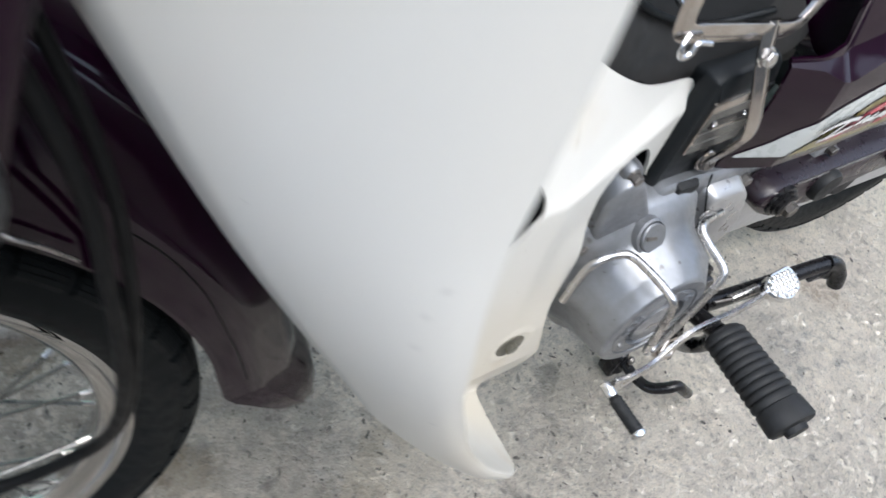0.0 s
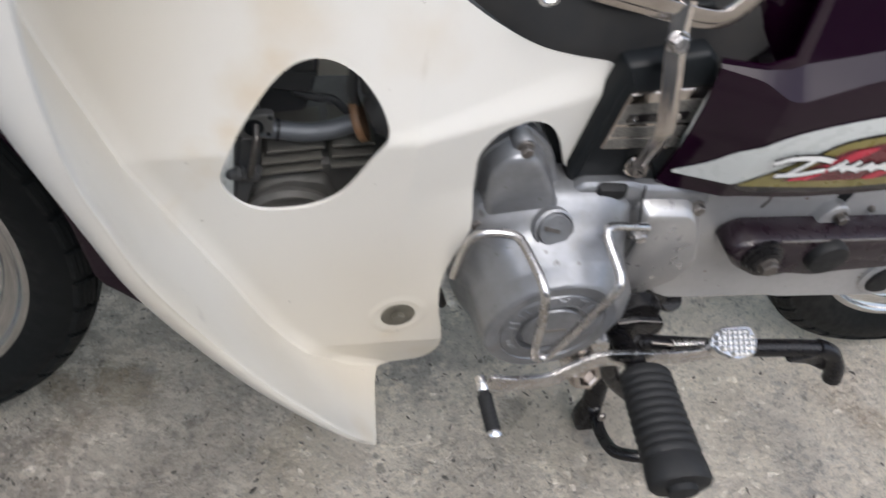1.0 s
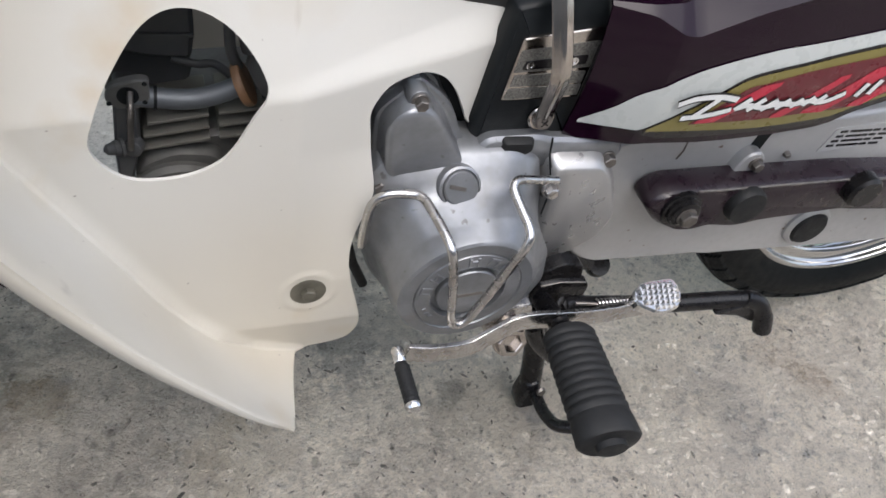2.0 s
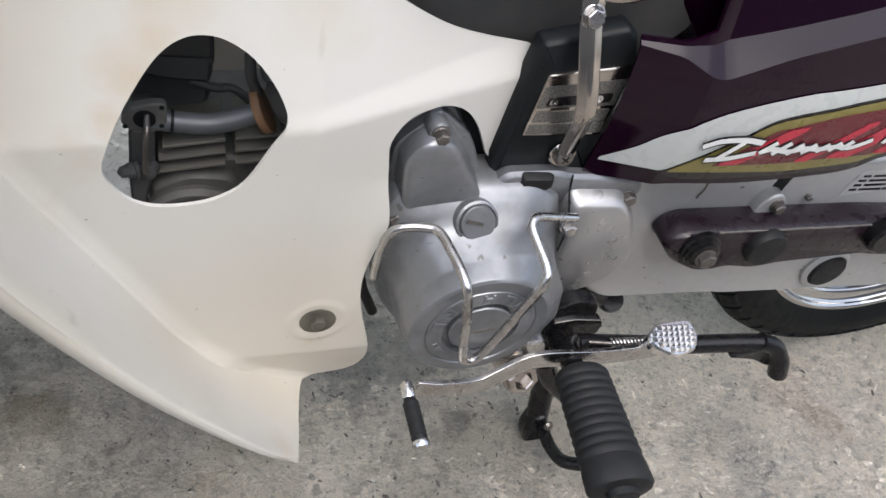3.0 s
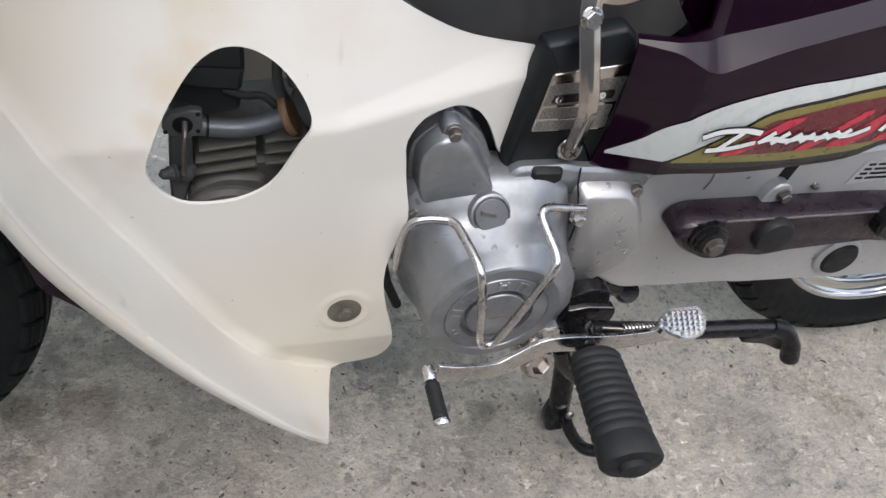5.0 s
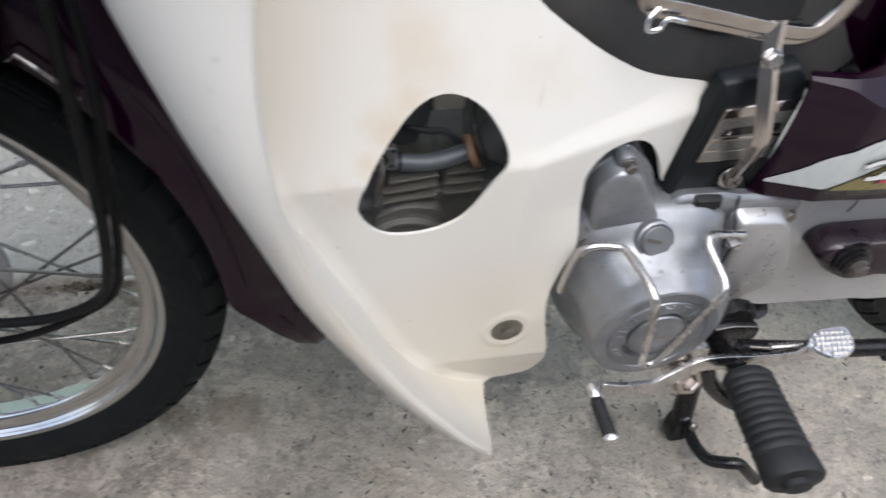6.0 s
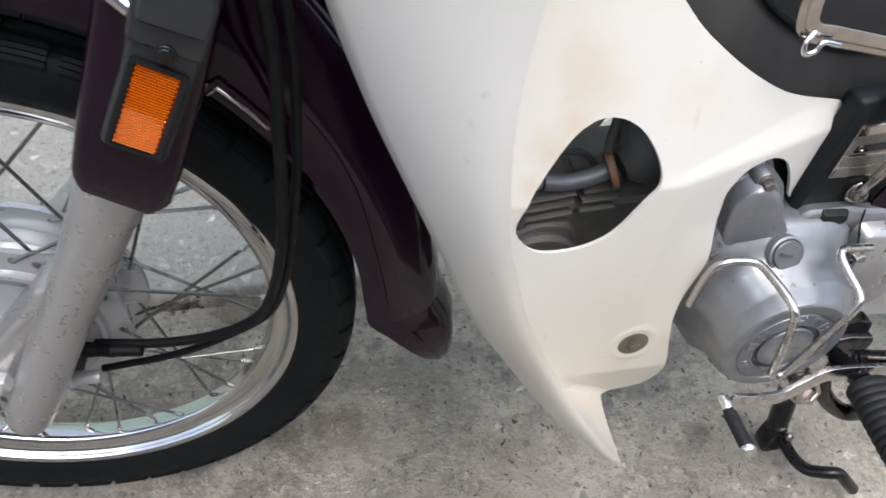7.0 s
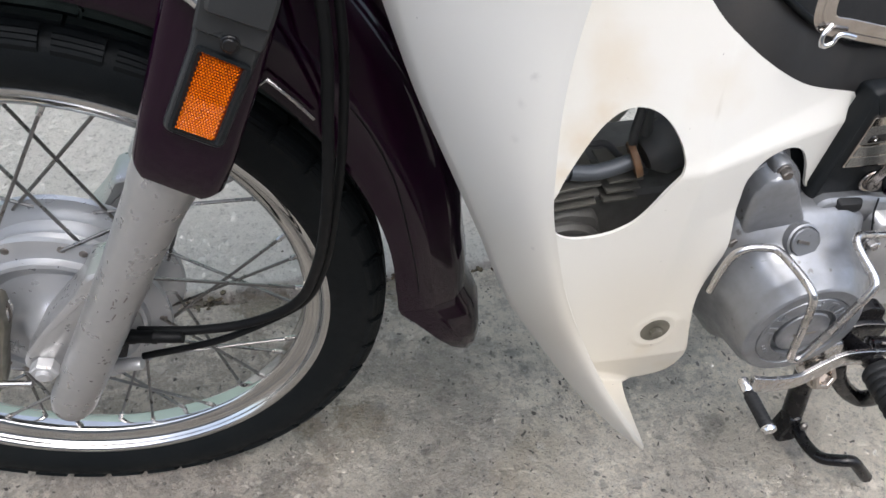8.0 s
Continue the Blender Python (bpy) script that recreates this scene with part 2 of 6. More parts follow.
    base = blend(span(noise_tex(21.0, 9, 0.75), 0.50, 0.55, 0, 0.62), base, (0.74, 0.67, 0.57))
    base = blend(span(noise_tex(26.0, 9, 0.75), 0.56, 0.61, 0, 0.38), base, (0.23, 0.208, 0.182))
    wide = noise_tex(16.0, 8, 0.7)

    def stain(x, y, r, amount):
        """A blot with a ragged edge about one place on the slab."""
        d = n.new("ShaderNodeVectorMath")
        d.operation = "DISTANCE"
        l.new(geo.outputs["Position"], d.inputs[0])
        d.inputs[1].default_value = (x, y, 0)
        s = n.new("ShaderNodeMath")
        s.operation = "MULTIPLY_ADD"
        l.new(wide, s.inputs[0])
        s.inputs[1].default_value = r * 5.0
        l.new(d.outputs["Value"], s.inputs[2])
        return span(s.outputs[0], r * 3.45, r * 3.0, 0, amount)

    for x, y, r, tone, amount in ((1.05, -0.163, 0.075, (0.3, 0.3, 0.298), 0.7),
                                  (1.156, -0.092, 0.05, (0.33, 0.25, 0.17), 0.6),
                                  (1.052, -0.089, 0.05, (0.31, 0.31, 0.305), 0.6),
                                  (0.736, -0.104, 0.06, (0.56, 0.5, 0.4), 0.6),
                                  (0.692, -0.061, 0.02, (0.13, 0.12, 0.105), 0.7),
                                  (1.188, -0.128, 0.03, (0.36, 0.26, 0.17), 0.6),
                                  (0.579, 0.017, 0.05, (0.24, 0.235, 0.225), 0.6),
                                  (0.262, 0.008, 0.045, (0.2, 0.155, 0.1), 0.75),
                                  (0.2, 0.02, 0.03, (0.24, 0.19, 0.13), 0.6),
                                  (0.15, 0.222, 0.05, (0.15, 0.12, 0.08), 0.7),
                                  (0.33, 0.225, 0.04, (0.17, 0.135, 0.09), 0.6),
                                  (0.45, -0.09, 0.07, (0.55, 0.48, 0.375), 0.6),
                                  # two broad darker grey blots below the leg shield and the engine
                                  (0.36, 0.06, 0.1, (0.27, 0.255, 0.23), 0.5),
                                  (0.62, 0.08, 0.12, (0.25, 0.24, 0.22), 0.5),
                                  (0.05, -0.12, 0.03, (0.25, 0.25, 0.25), 0.6)):
        base = blend(stain(x, y, r, amount), base, tone)
    base = stones(30.0, 0.955, (0.235, 0.232, 0.228), base, 0.6)
    base = stones(85.0, 0.90, (0.17, 0.154, 0.136), base, 0.6)
    base = stones(60.0, 0.90, (0.68, 0.63, 0.56), base, 0.6)
    base = stones(150.0, 0.965, (0.05, 0.046, 0.042), base, 0.9)
    base = stones(260.0, 0.945, (0.06, 0.055, 0.05), base, 0.9)
    # paler crumbly sandy patches, stronger towards the rear
    base = blend(times(span(drift.outputs[0], 1.05, 1.35), span(noise_tex(34.0, 9, 0.78), 0.455, 0.485, 0.0, 0.6)), base, (0.86, 0.78, 0.67))
    # broad damp and worn patches
    base = blend(span(noise_tex(4.2, 6, 0.6), 0.50, 0.62, 0, 0.32), base, (0.25, 0.225, 0.195))
    base = blend(span(noise_tex(5.6, 7, 0.62), 0.53, 0.64, 0, 0.45), base, (0.66, 0.595, 0.51))
    # paler, smoother pour beyond the joint
    base = blend(span(xyz.outputs[1], 0.235, 0.25, 0, 0.9), base, (0.66, 0.64, 0.60))
    base = blend(span(noise_tex(110.0, 5, 0.7), 0.54, 0.66, 0, 0.5), base, (0.19, 0.18, 0.165))
    base = blend(span(noise_tex(240.0, 4, 0.6), 0.50, 0.70, 0, 0.4), base, (0.52, 0.49, 0.44))
    base = blend(span(noise_tex(460.0, 3, 0.6), 0.57, 0.70, 0, 0.5), base, (0.12, 0.115, 0.108))
    l.new(base, bsdf.inputs["Base Color"])
    bsdf.inputs["Roughness"].default_value = 0.88
    bsdf.inputs["Specular IOR Level"].default_value = 0.3
    height = n.new("ShaderNodeMath")
    height.operation = "ADD"
    l.new(span(noise_tex(48.0, 9, 0.76), 0.42, 0.58), height.inputs[0])
    l.new(span(noise_tex(300.0, 5, 0.7), 0.3, 0.7, 0, 0.5), height.inputs[1])
    bmp = n.new("ShaderNodeBump")
    bmp.inputs["Strength"].default_value, bmp.inputs["Distance"].default_value = 1.0, 0.0060
    l.new(height.outputs[0], bmp.inputs["Height"])
    l.new(bmp.outputs[0], bsdf.inputs["Normal"])
    return m


def reflector_material(name, color):
    m = bpy.data.materials.new(name)
    m.use_nodes = True
    bsdf = m.node_tree.nodes["Principled BSDF"]
    bsdf.inputs["Base Color"].default_value = (*color, 1)
    bsdf.inputs["Roughness"].default_value = 0.16
    bsdf.inputs["Specular IOR Level"].default_value = 0.2
    return m


PLASTER = material("dim_plaster", (0.26, 0.255, 0.25), 0.8, second=(0.19, 0.185, 0.18), scale=2, bump=0.0006, bump_scale=40)
CONCRETE = concrete()
MOSS = material("dry_moss", (0.045, 0.042, 0.026), 0.9, second=(0.09, 0.06, 0.035), mix=0.9, scale=60)
GRIT = material("grit", (0.055, 0.05, 0.046), 0.85, second=(0.26, 0.23, 0.195), mix=0.9, scale=25)
AMBER = reflector_material("amber_prisms", (0.64, 0.135, 0.002))
AMBER_BASE = reflector_material("deep_amber", (0.11, 0.014, 0.001))

# ---- modelling helpers ----


def part(name, bm, mat, parent=None, label="", smooth=35, bevel=0.0, thick=0.0, offset=-1.0, facing=None):
    """Links a bmesh as one mesh object under a thing or part."""
    me = bpy.data.meshes.new(name)
    bmesh.ops.recalc_face_normals(bm, faces=bm.faces[:])
    if facing:
        out = sum((f.normal * f.calc_area() for f in bm.faces), Vector()).dot(Vector(facing))
        if out < 0:
            bmesh.ops.reverse_faces(bm, faces=bm.faces[:])
    bm.to_mesh(me)
    bm.free()
    me.materials.append(mat)
    if smooth:
        me.polygons.foreach_set("use_smooth", [True] * len(me.polygons))
        me.set_sharp_from_angle(angle=radians(smooth))
    ob = new(name, me)
    if parent:
        ob.parent = parent
    if thick:
        mod = ob.modifiers.new("solid", "SOLIDIFY")
        mod.thickness, mod.offset = thick, offset
        ob.modifiers.new("rims", "EDGE_SPLIT").split_angle = radians(max(50, smooth))
    if bevel:
        mod = ob.modifiers.new("bevel", "BEVEL")
        mod.width, mod.segments, mod.limit_method, mod.angle_limit = bevel, 2, "ANGLE", radians(40)
    if label:
        tagged(ob, label)
    return ob


def spline(pts, n=8, closed=False):
    """Catmull-Rom curve through points of any dimension."""
    p = [np.array(q, float) for q in pts]
    out = []
    k = len(p)
    for i in range(k if closed else k - 1):
        if closed:
            a, b, c, d = p[i - 1], p[i], p[(i + 1) % k], p[(i + 2) % k]
        else:
            b, c = p[i], p[i + 1]
            a = p[i - 1] if i else 2 * b - c
            d = p[i + 2] if i + 2 < k else 2 * c - b
        for j in range(n):
            t = j / n
            out.append(0.5 * (2 * b + (c - a) * t + (2 * a - 5 * b + 4 * c - d) * t * t + (3 * b - a - 3 * c + d) * t ** 3))
    if not closed:
        out.append(p[-1])
    return out


def table(rows, x):
    """Columns of rows, looked up by the first one."""
    r = np.array(rows)
    o = r[:, 0].argsort()
    return [float(np.interp(x, r[o, 0], r[o, k])) for k in range(1, r.shape[1])]


def rounded(pts, r=0.004, n=4):
    """A polygon in a plane with its corners rounded off."""
    p = [np.array(q, float) for q in pts]
    out = []
    for i in range(len(p)):
        a, b, c = p[i - 1], p[i], p[(i + 1) % len(p)]
        u, v = a - b, c - b
        lu, lv = np.linalg.norm(u), np.linalg.norm(v)
        d = min(r, lu * 0.45, lv * 0.45)
        s, e = b + u / lu * d, b + v / lv * d
        out += [(1 - t) ** 2 * s + 2 * t * (1 - t) * b + t * t * e for t in np.linspace(0, 1, n)]
    return out


def inset(pts, d):
    """Moves a counter-clockwise or clockwise outline inwards by d."""
    p = np.array(pts)
    area = 0.5 * np.sum(p[:, 0] * np.roll(p[:, 1], -1) - np.roll(p[:, 0], -1) * p[:, 1])
    t = np.roll(p, -1, 0) - np.roll(p, 1, 0)
    t /= np.linalg.norm(t, axis=1)[:, None] + 1e-12
    return p + np.sign(area) * d * np.stack([-t[:, 1], t[:, 0]], 1)


def stack(rings, cap0=True, cap1=True, closed=True, bm=None):
    """A skin over rings of 3D points of equal count."""
    bm = bm or bmesh.new()
    vs = [[bm.verts.new(Vector(map(float, q))) for q in ring] for ring in rings]
    k = len(vs[0])
    for a, b in zip(vs, vs[1:]):
        for i in range(k if closed else k - 1):
            j = (i + 1) % k
            bm.faces.new((a[i], a[j], b[j], b[i]))
    if closed and cap0:
        bm.faces.new(vs[0])
    if closed and cap1:
        bm.faces.new(vs[-1])
    return bm


def plate(outline, levels, bm=None, fine=0.004):
    """A cover standing off the x-z plane: levels are (inset, y)."""
    o = np.array(outline, float)
    c = (o.min(0) + o.max(0)) / 2
    rad = np.linalg.norm(o - c, axis=1)[:, None]
    rings = []
    for d, y in levels:
        q = inset(o, d) if d <= fine else c + (o - c) * (1 - d / rad)
        rings.append([(x, y, z) for x, z in q])
    return stack(rings, bm=bm)


def tube(path, r, seg=10, closed=False, bm=None, flat=None):
    """A round bar along a path; r may be a list; flat: (half width, half thickness, width direction)."""
    p = [Vector(map(float, q)) for q in path]
    rings, ref = [], None
    k = len(p)
    for i in range(k):
        if closed:
            t = (p[(i + 1) % k] - p[i - 1]).normalized()
        else:
            t = (p[min(i + 1, k - 1)] - p[max(i - 1, 0)]).normalized()
        if flat:
            u = Vector(flat[2])
            u = (u - t * u.dot(t)).normalized()
        else:
            if ref is None:
                ref = t.orthogonal()
            u = (ref - t * ref.dot(t)).normalized()
            ref = u
        v = t.cross(u)
        if flat:
            a, b = flat[0], flat[1]
            rings.append([p[i] + u * (a * s) + v * (b * w) for s, w in ((-1, -0.3), (-0.85, -1), (-0.5, -1.15), (-0.34, -1.9), (0, -2.3), (0.34, -1.9), (0.5, -1.15), (0.85, -1), (1, -0.3), (0.9, 1), (-0.9, 1))])
        else:
            rr = r[i] if isinstance(r, (list, tuple)) else r
            rings.append([p[i] + (u * math.cos(w) + v * math.sin(w)) * rr for w in (2 * math.pi * j / seg for j in range(seg))])
    if closed:
        return stack(rings + [rings[0]], False, False, bm=bm)
    return stack(rings, bm=bm)


def lathe(profile, centre, axis, seg=32, bm=None, caps=True):
    """Turns (radius, distance along the axis) about the axis."""
    c, a = Vector(centre), Vector(axis).normalized()
    u = a.orthogonal().normalized()
    v = a.cross(u)
    rings = [[c + a * d + (u * math.cos(w) + v * math.sin(w)) * max(r, 1e-5) for w in (2 * math.pi * j / seg for j in range(seg))] for r, d in profile]
    return stack(rings, caps, caps, bm=bm)


def box(c, sx, sy, sz, rot=None, bm=None):
    bm = bm or bmesh.new()
    m = Matrix.Translation(c) @ (rot.to_4x4() if rot else Matrix()) @ Matrix.Diagonal((sx, sy, sz, 1))
    bmesh.ops.create_cube(bm, size=1, matrix=m)
    return bm


def inside(poly, x, z):
    c = False
    for (x1, z1), (x2, z2) in zip(poly, poly[1:] + poly[:1]):
        if (z1 > z) != (z2 > z) and x < (x2 - x1) * (z - z1) / (z2 - z1) + x1:
            c = not c
    return c


def skin(outline, height, step=0.004, holes=(), bm=None):
    """A curved sheet y = height(x, z) over an outline in x and z, with holes cut through."""
    bm = bm or bmesh.new()
    loops = [[(float(a), float(b)) for a, b in lp] for lp in (outline, *holes)]
    o = np.array(loops[0])
    lo, hi = o.min(0), o.max(0)
    nx, nz = int((hi[0] - lo[0]) / step) + 2, int((hi[1] - lo[1]) / step) + 2
    edge = []
    for lp in loops:
        q = np.array(lp)
        for a, b in zip(q, np.roll(q, -1, 0)):
            k = max(1, int(np.linalg.norm(b - a) / (step * 0.25)))
            edge += [a + (b - a) * t / k for t in range(k)]
    edge = np.array(edge)
    cells = set()
    for i in range(nx):
        for j in range(nz):
            x, z = lo[0] + (i + 0.5) * step, lo[1] + (j + 0.5) * step
            if inside(loops[0], x, z) and not any(inside(h, x, z) for h in loops[1:]):
                cells.add((i, j))
    count = {}
    for i, j in cells:
        for q in ((i, j), (i + 1, j), (i, j + 1), (i + 1, j + 1)):
            count[q] = count.get(q, 0) + 1
    verts = {}
    for (i, j), c in count.items():
        x, z = lo[0] + i * step, lo[1] + j * step
        if c < 4:
            d = ((edge - (x, z)) ** 2).sum(1)
            x, z = edge[d.argmin()]
        verts[i, j] = bm.verts.new((float(x), float(height(x, z)), float(z)))
    for i, j in cells:
        bm.faces.new((verts[i, j], verts[i + 1, j], verts[i + 1, j + 1], verts[i, j + 1]))
    bmesh.ops.remove_doubles(bm, verts=bm.verts[:], dist=step * 0.08)
    return bm


def bolt(parent, c, axis=(0, -1, 0), r=0.006, h=0.005, mat=None, washer=1.5, name="bolt", slot=False):
    """Washer with a hexagon or slotted round head."""
    bm = lathe([(r * washer, 0), (r * washer, 0.0014), (r * washer * 0.92, 0.0018), (r * 0.8, 0.0018)], c, axis, 20)
    top = Vector(c) + Vector(axis).normalized() * 0.0016
    if slot:
        lathe([(r, 0), (r, h * 0.6), (r * 0.85, h * 0.9), (r * 0.4, h)], top, axis, 20, bm=bm)
    else:
        lathe([(r, 0), (r, h * 0.85), (r * 0.86, h)], top, axis, 6, bm=bm)
    return part(name, bm, mat or DARK_STEEL, parent, smooth=30)

# ---- ground and wall ----


def joint_y(x):
    """Line of the broken joint between two pours."""
    return 0.232 + 0.012 * noise.noise((x * 6, 2.0, 0)) + 0.008 * noise.noise((x * 31, 7.0, 0)) + 0.05 * (x - 0.2)


def ground_height(x, y):
    """Rough cement with a broken joint between two pours and a fine crack."""
    h = 0.0012 * noise.noise((x * 9, y * 9, 1.0)) + 0.0010 * noise.noise((x * 38, y * 38, 4.0)) + 0.0006 * noise.noise((x * 95, y * 95, 9.0))
    joint = joint_y(x)
    w = 0.0045 + 0.013 * max(0.0, noise.noise((x * 7.3 + 3.1, 5.0, 0)) + 0.25)
    d = abs(y - joint) / w
    if d < 1:
        h -= (0.012 + 0.006 * noise.noise((x * 60, y * 60, 2))) * (1 - d * d)
    if y > joint:
        h += 0.006 * min(1.0, (y - joint) / 0.015)
    crack = 0.068 + 0.13 * (x - 0.96) + 0.006 * noise.noise((x * 40, 1.0, 3.0))
    if 0.86 < x < 1.25 and abs(y - crack) < 0.004:
        h -= 0.003
    return h


def make_ground():
    fine_x, fine_y = np.arange(-0.7, 1.9, 0.006), np.r_[np.arange(-0.75, 0.185, 0.0075), np.arange(0.185, 0.30, 0.0025), np.arange(0.30, 1.1, 0.0075)]
    xs = np.r_[-60, -20, -8, -3, -1.5, -0.95, fine_x, 2.2, 3, 5, 10, 25, 60]
    ys = np.r_[-60, -20, -8, -3, -1.6, -1.0, fine_y, 1.3, 2, 4, 10, 25, 60]
    verts = [(float(x), float(y), ground_height(x, y) if -0.7 <= x <= 1.9 and -0.75 <= y <= 1.1 else 0.0) for y in ys for x in xs]
    k = len(xs)
    faces = [(j * k + i, j * k + i + 1, (j + 1) * k + i + 1, (j + 1) * k + i) for j in range(len(ys) - 1) for i in range(k - 1)]
    me = bpy.data.meshes.new("ground")
    me.from_pydata(verts, [], faces)
    me.materials.append(CONCRETE)
    me.polygons.foreach_set("use_smooth", [True] * len(me.polygons))
    return tagged(new("ground", me), "worn grey concrete slab with stains and a broken joint", "ground", kind="structure")


make_ground()


def moss_in_joint():
    """Dark moss and dirt clumps that fill the joint in places."""
    rnd = random.Random(11)
    bm = bmesh.new()
    for _ in range(420):
        x = rnd.uniform(-0.15, 0.75)
        if noise.noise((x * 9, 3.3, 0)) < -0.05:
            continue
        y = joint_y(x) + rnd.gauss(0, 0.0035)
        r = rnd.uniform(0.0015, 0.0045)
        m = Matrix.Translation((x, y, ground_height(x, y) + r * 0.2)) @ Matrix.Rotation(rnd.uniform(0, 6), 4, "Z") @ Matrix.Diagonal((r * rnd.uniform(1, 2.2), r, r * 0.6, 1))
        bmesh.ops.create_icosphere(bm, subdivisions=1, radius=1, matrix=m)
    tagged(part("moss", bm, MOSS, smooth=0), "dark dry moss and dirt in the broken concrete joint", "moss", kind="stuff")


def pebbles():
    """Loose grit lying on the slab."""
    rnd = random.Random(5)
    bm = bmesh.new()
    for _ in range(260):
        x, y = rnd.uniform(-0.35, 1.35), rnd.uniform(-0.5, 0.55)
        r = rnd.choice((0.0009, 0.0012, 0.0016, 0.0024))
        m = Matrix.Translation((x, y, ground_height(x, y) + r * 0.3)) @ Euler((rnd.uniform(0, 3), rnd.uniform(0, 3), rnd.uniform(0, 3))).to_matrix().to_4x4() @ Matrix.Diagonal((r * rnd.uniform(1, 1.9), r, r * 0.7, 1))
        bmesh.ops.create_icosphere(bm, subdivisions=1, radius=1, matrix=m)
    for _ in range(70):
        x, y = rnd.gauss(0.68, 0.16), rnd.gauss(-0.08, 0.10)
        r = rnd.uniform(0.0007, 0.0014)
        m = Matrix.Translation((x, y, ground_height(x, y) + r * 0.4)) @ Matrix.Rotation(rnd.uniform(0, 6), 4, "Z") @ Matrix.Diagonal((r * rnd.uniform(2.5, 5.5), r * rnd.uniform(0.8, 1.5), r * 0.7, 1))
        bmesh.ops.create_icosphere(bm, subdivisions=1, radius=1, matrix=m)
    tagged(part("grit", bm, GRIT, smooth=0), "loose dark grit and tiny stones on the concrete", "grit", kind="stuff")


moss_in_joint()
pebbles()
tagged(part("wall_back", box((0.5, 1.06, 0.75), 9.0, 0.2, 1.55), MINT, smooth=0), "mint green painted wall behind the motorcycle", "wall", kind="structure")

# unseen wall added behind the camera for darker reflections and less side light
tagged(part("unseen_front_wall", box((0.5, -4.6, 1.7), 16.0, 0.2, 3.5), PLASTER, smooth=0), "plain dim wall added out of view to darken reflections", "wall", kind="structure")

# ---- motorcycle ----
bike = tagged(new("motorcycle"), "dark maroon underbone motorcycle with ivory leg shields, on its centre stand", "motorcycle")

# leg shield: fore edge, outer ridge and inner fold, each as (z, x, y)
RIDGE = [(0.214, 0.491, -0.191), (0.255, 0.469, -0.204), (0.30, 0.444, -0.213), (0.37, 0.404, -0.2215), (0.44, 0.369, -0.2275), (0.49, 0.347, -0.231),
         (0.53, 0.334, -0.231), (0.555, 0.327, -0.231), (0.58, 0.323, -0.231), (0.615, 0.320, -0.229), (0.65, 0.321, -0.227), (0.70, 0.326, -0.226), (0.82, 0.335, -0.222)]
FORE = [(0.212, 0.490, -0.190), (0.25, 0.464, -0.199), (0.29, 0.435, -0.204), (0.335, 0.399, -0.199), (0.38, 0.367, -0.188), (0.43, 0.336, -0.181), (0.49, 0.311, -0.178),
        (0.537, 0.290, -0.170), (0.576, 0.272, -0.156), (0.61, 0.259, -0.147), (0.65, 0.245, -0.134), (0.70, 0.228, -0.116), (0.81, 0.195, -0.080)]
FOLD = [(0.198, 0.505), (0.226, 0.462), (0.28, 0.416), (0.36, 0.375), (0.43, 0.3395), (0.48, 0.3145), (0.52, 0.2945), (0.545, 0.284), (0.57, 0.275), (0.605, 0.268), (0.64, 0.262), (0.69, 0.256), (0.81, 0.250)]


def shield_y(x, z):
    """Side face of the shield: flat below, a pressed ledge, leaning in above it, drawn in at its foot and rear."""
    y = -0.117 + 0.30 * max(0.0, x - 0.5) * min(1.0, max(0.0, (z - 0.30) / 0.12))
    t = z - (0.470 + 0.07 * (x - 0.48))
    if t > 0:
        rise = min(1.0, max(0.0, (x - 0.46) / 0.18))
        h = 0.006 + 0.018 * rise
        y += (0.34 + 0.16 * min(1.0, rise * 4)) * min(t, h) + 0.30 * max(0.0, t - h)
    y += 0.24 * max(0.0, 0.25 - z)
    d = math.hypot(x - 0.511, z - 0.289)
    y -= 0.0013 * max(0.0, 1 - abs(d - 0.0195) / 0.0035)
    y -= 0.005 * max(0.0, 1 - (x - table(FOLD, z)[0]) / 0.016) ** 2
    return y


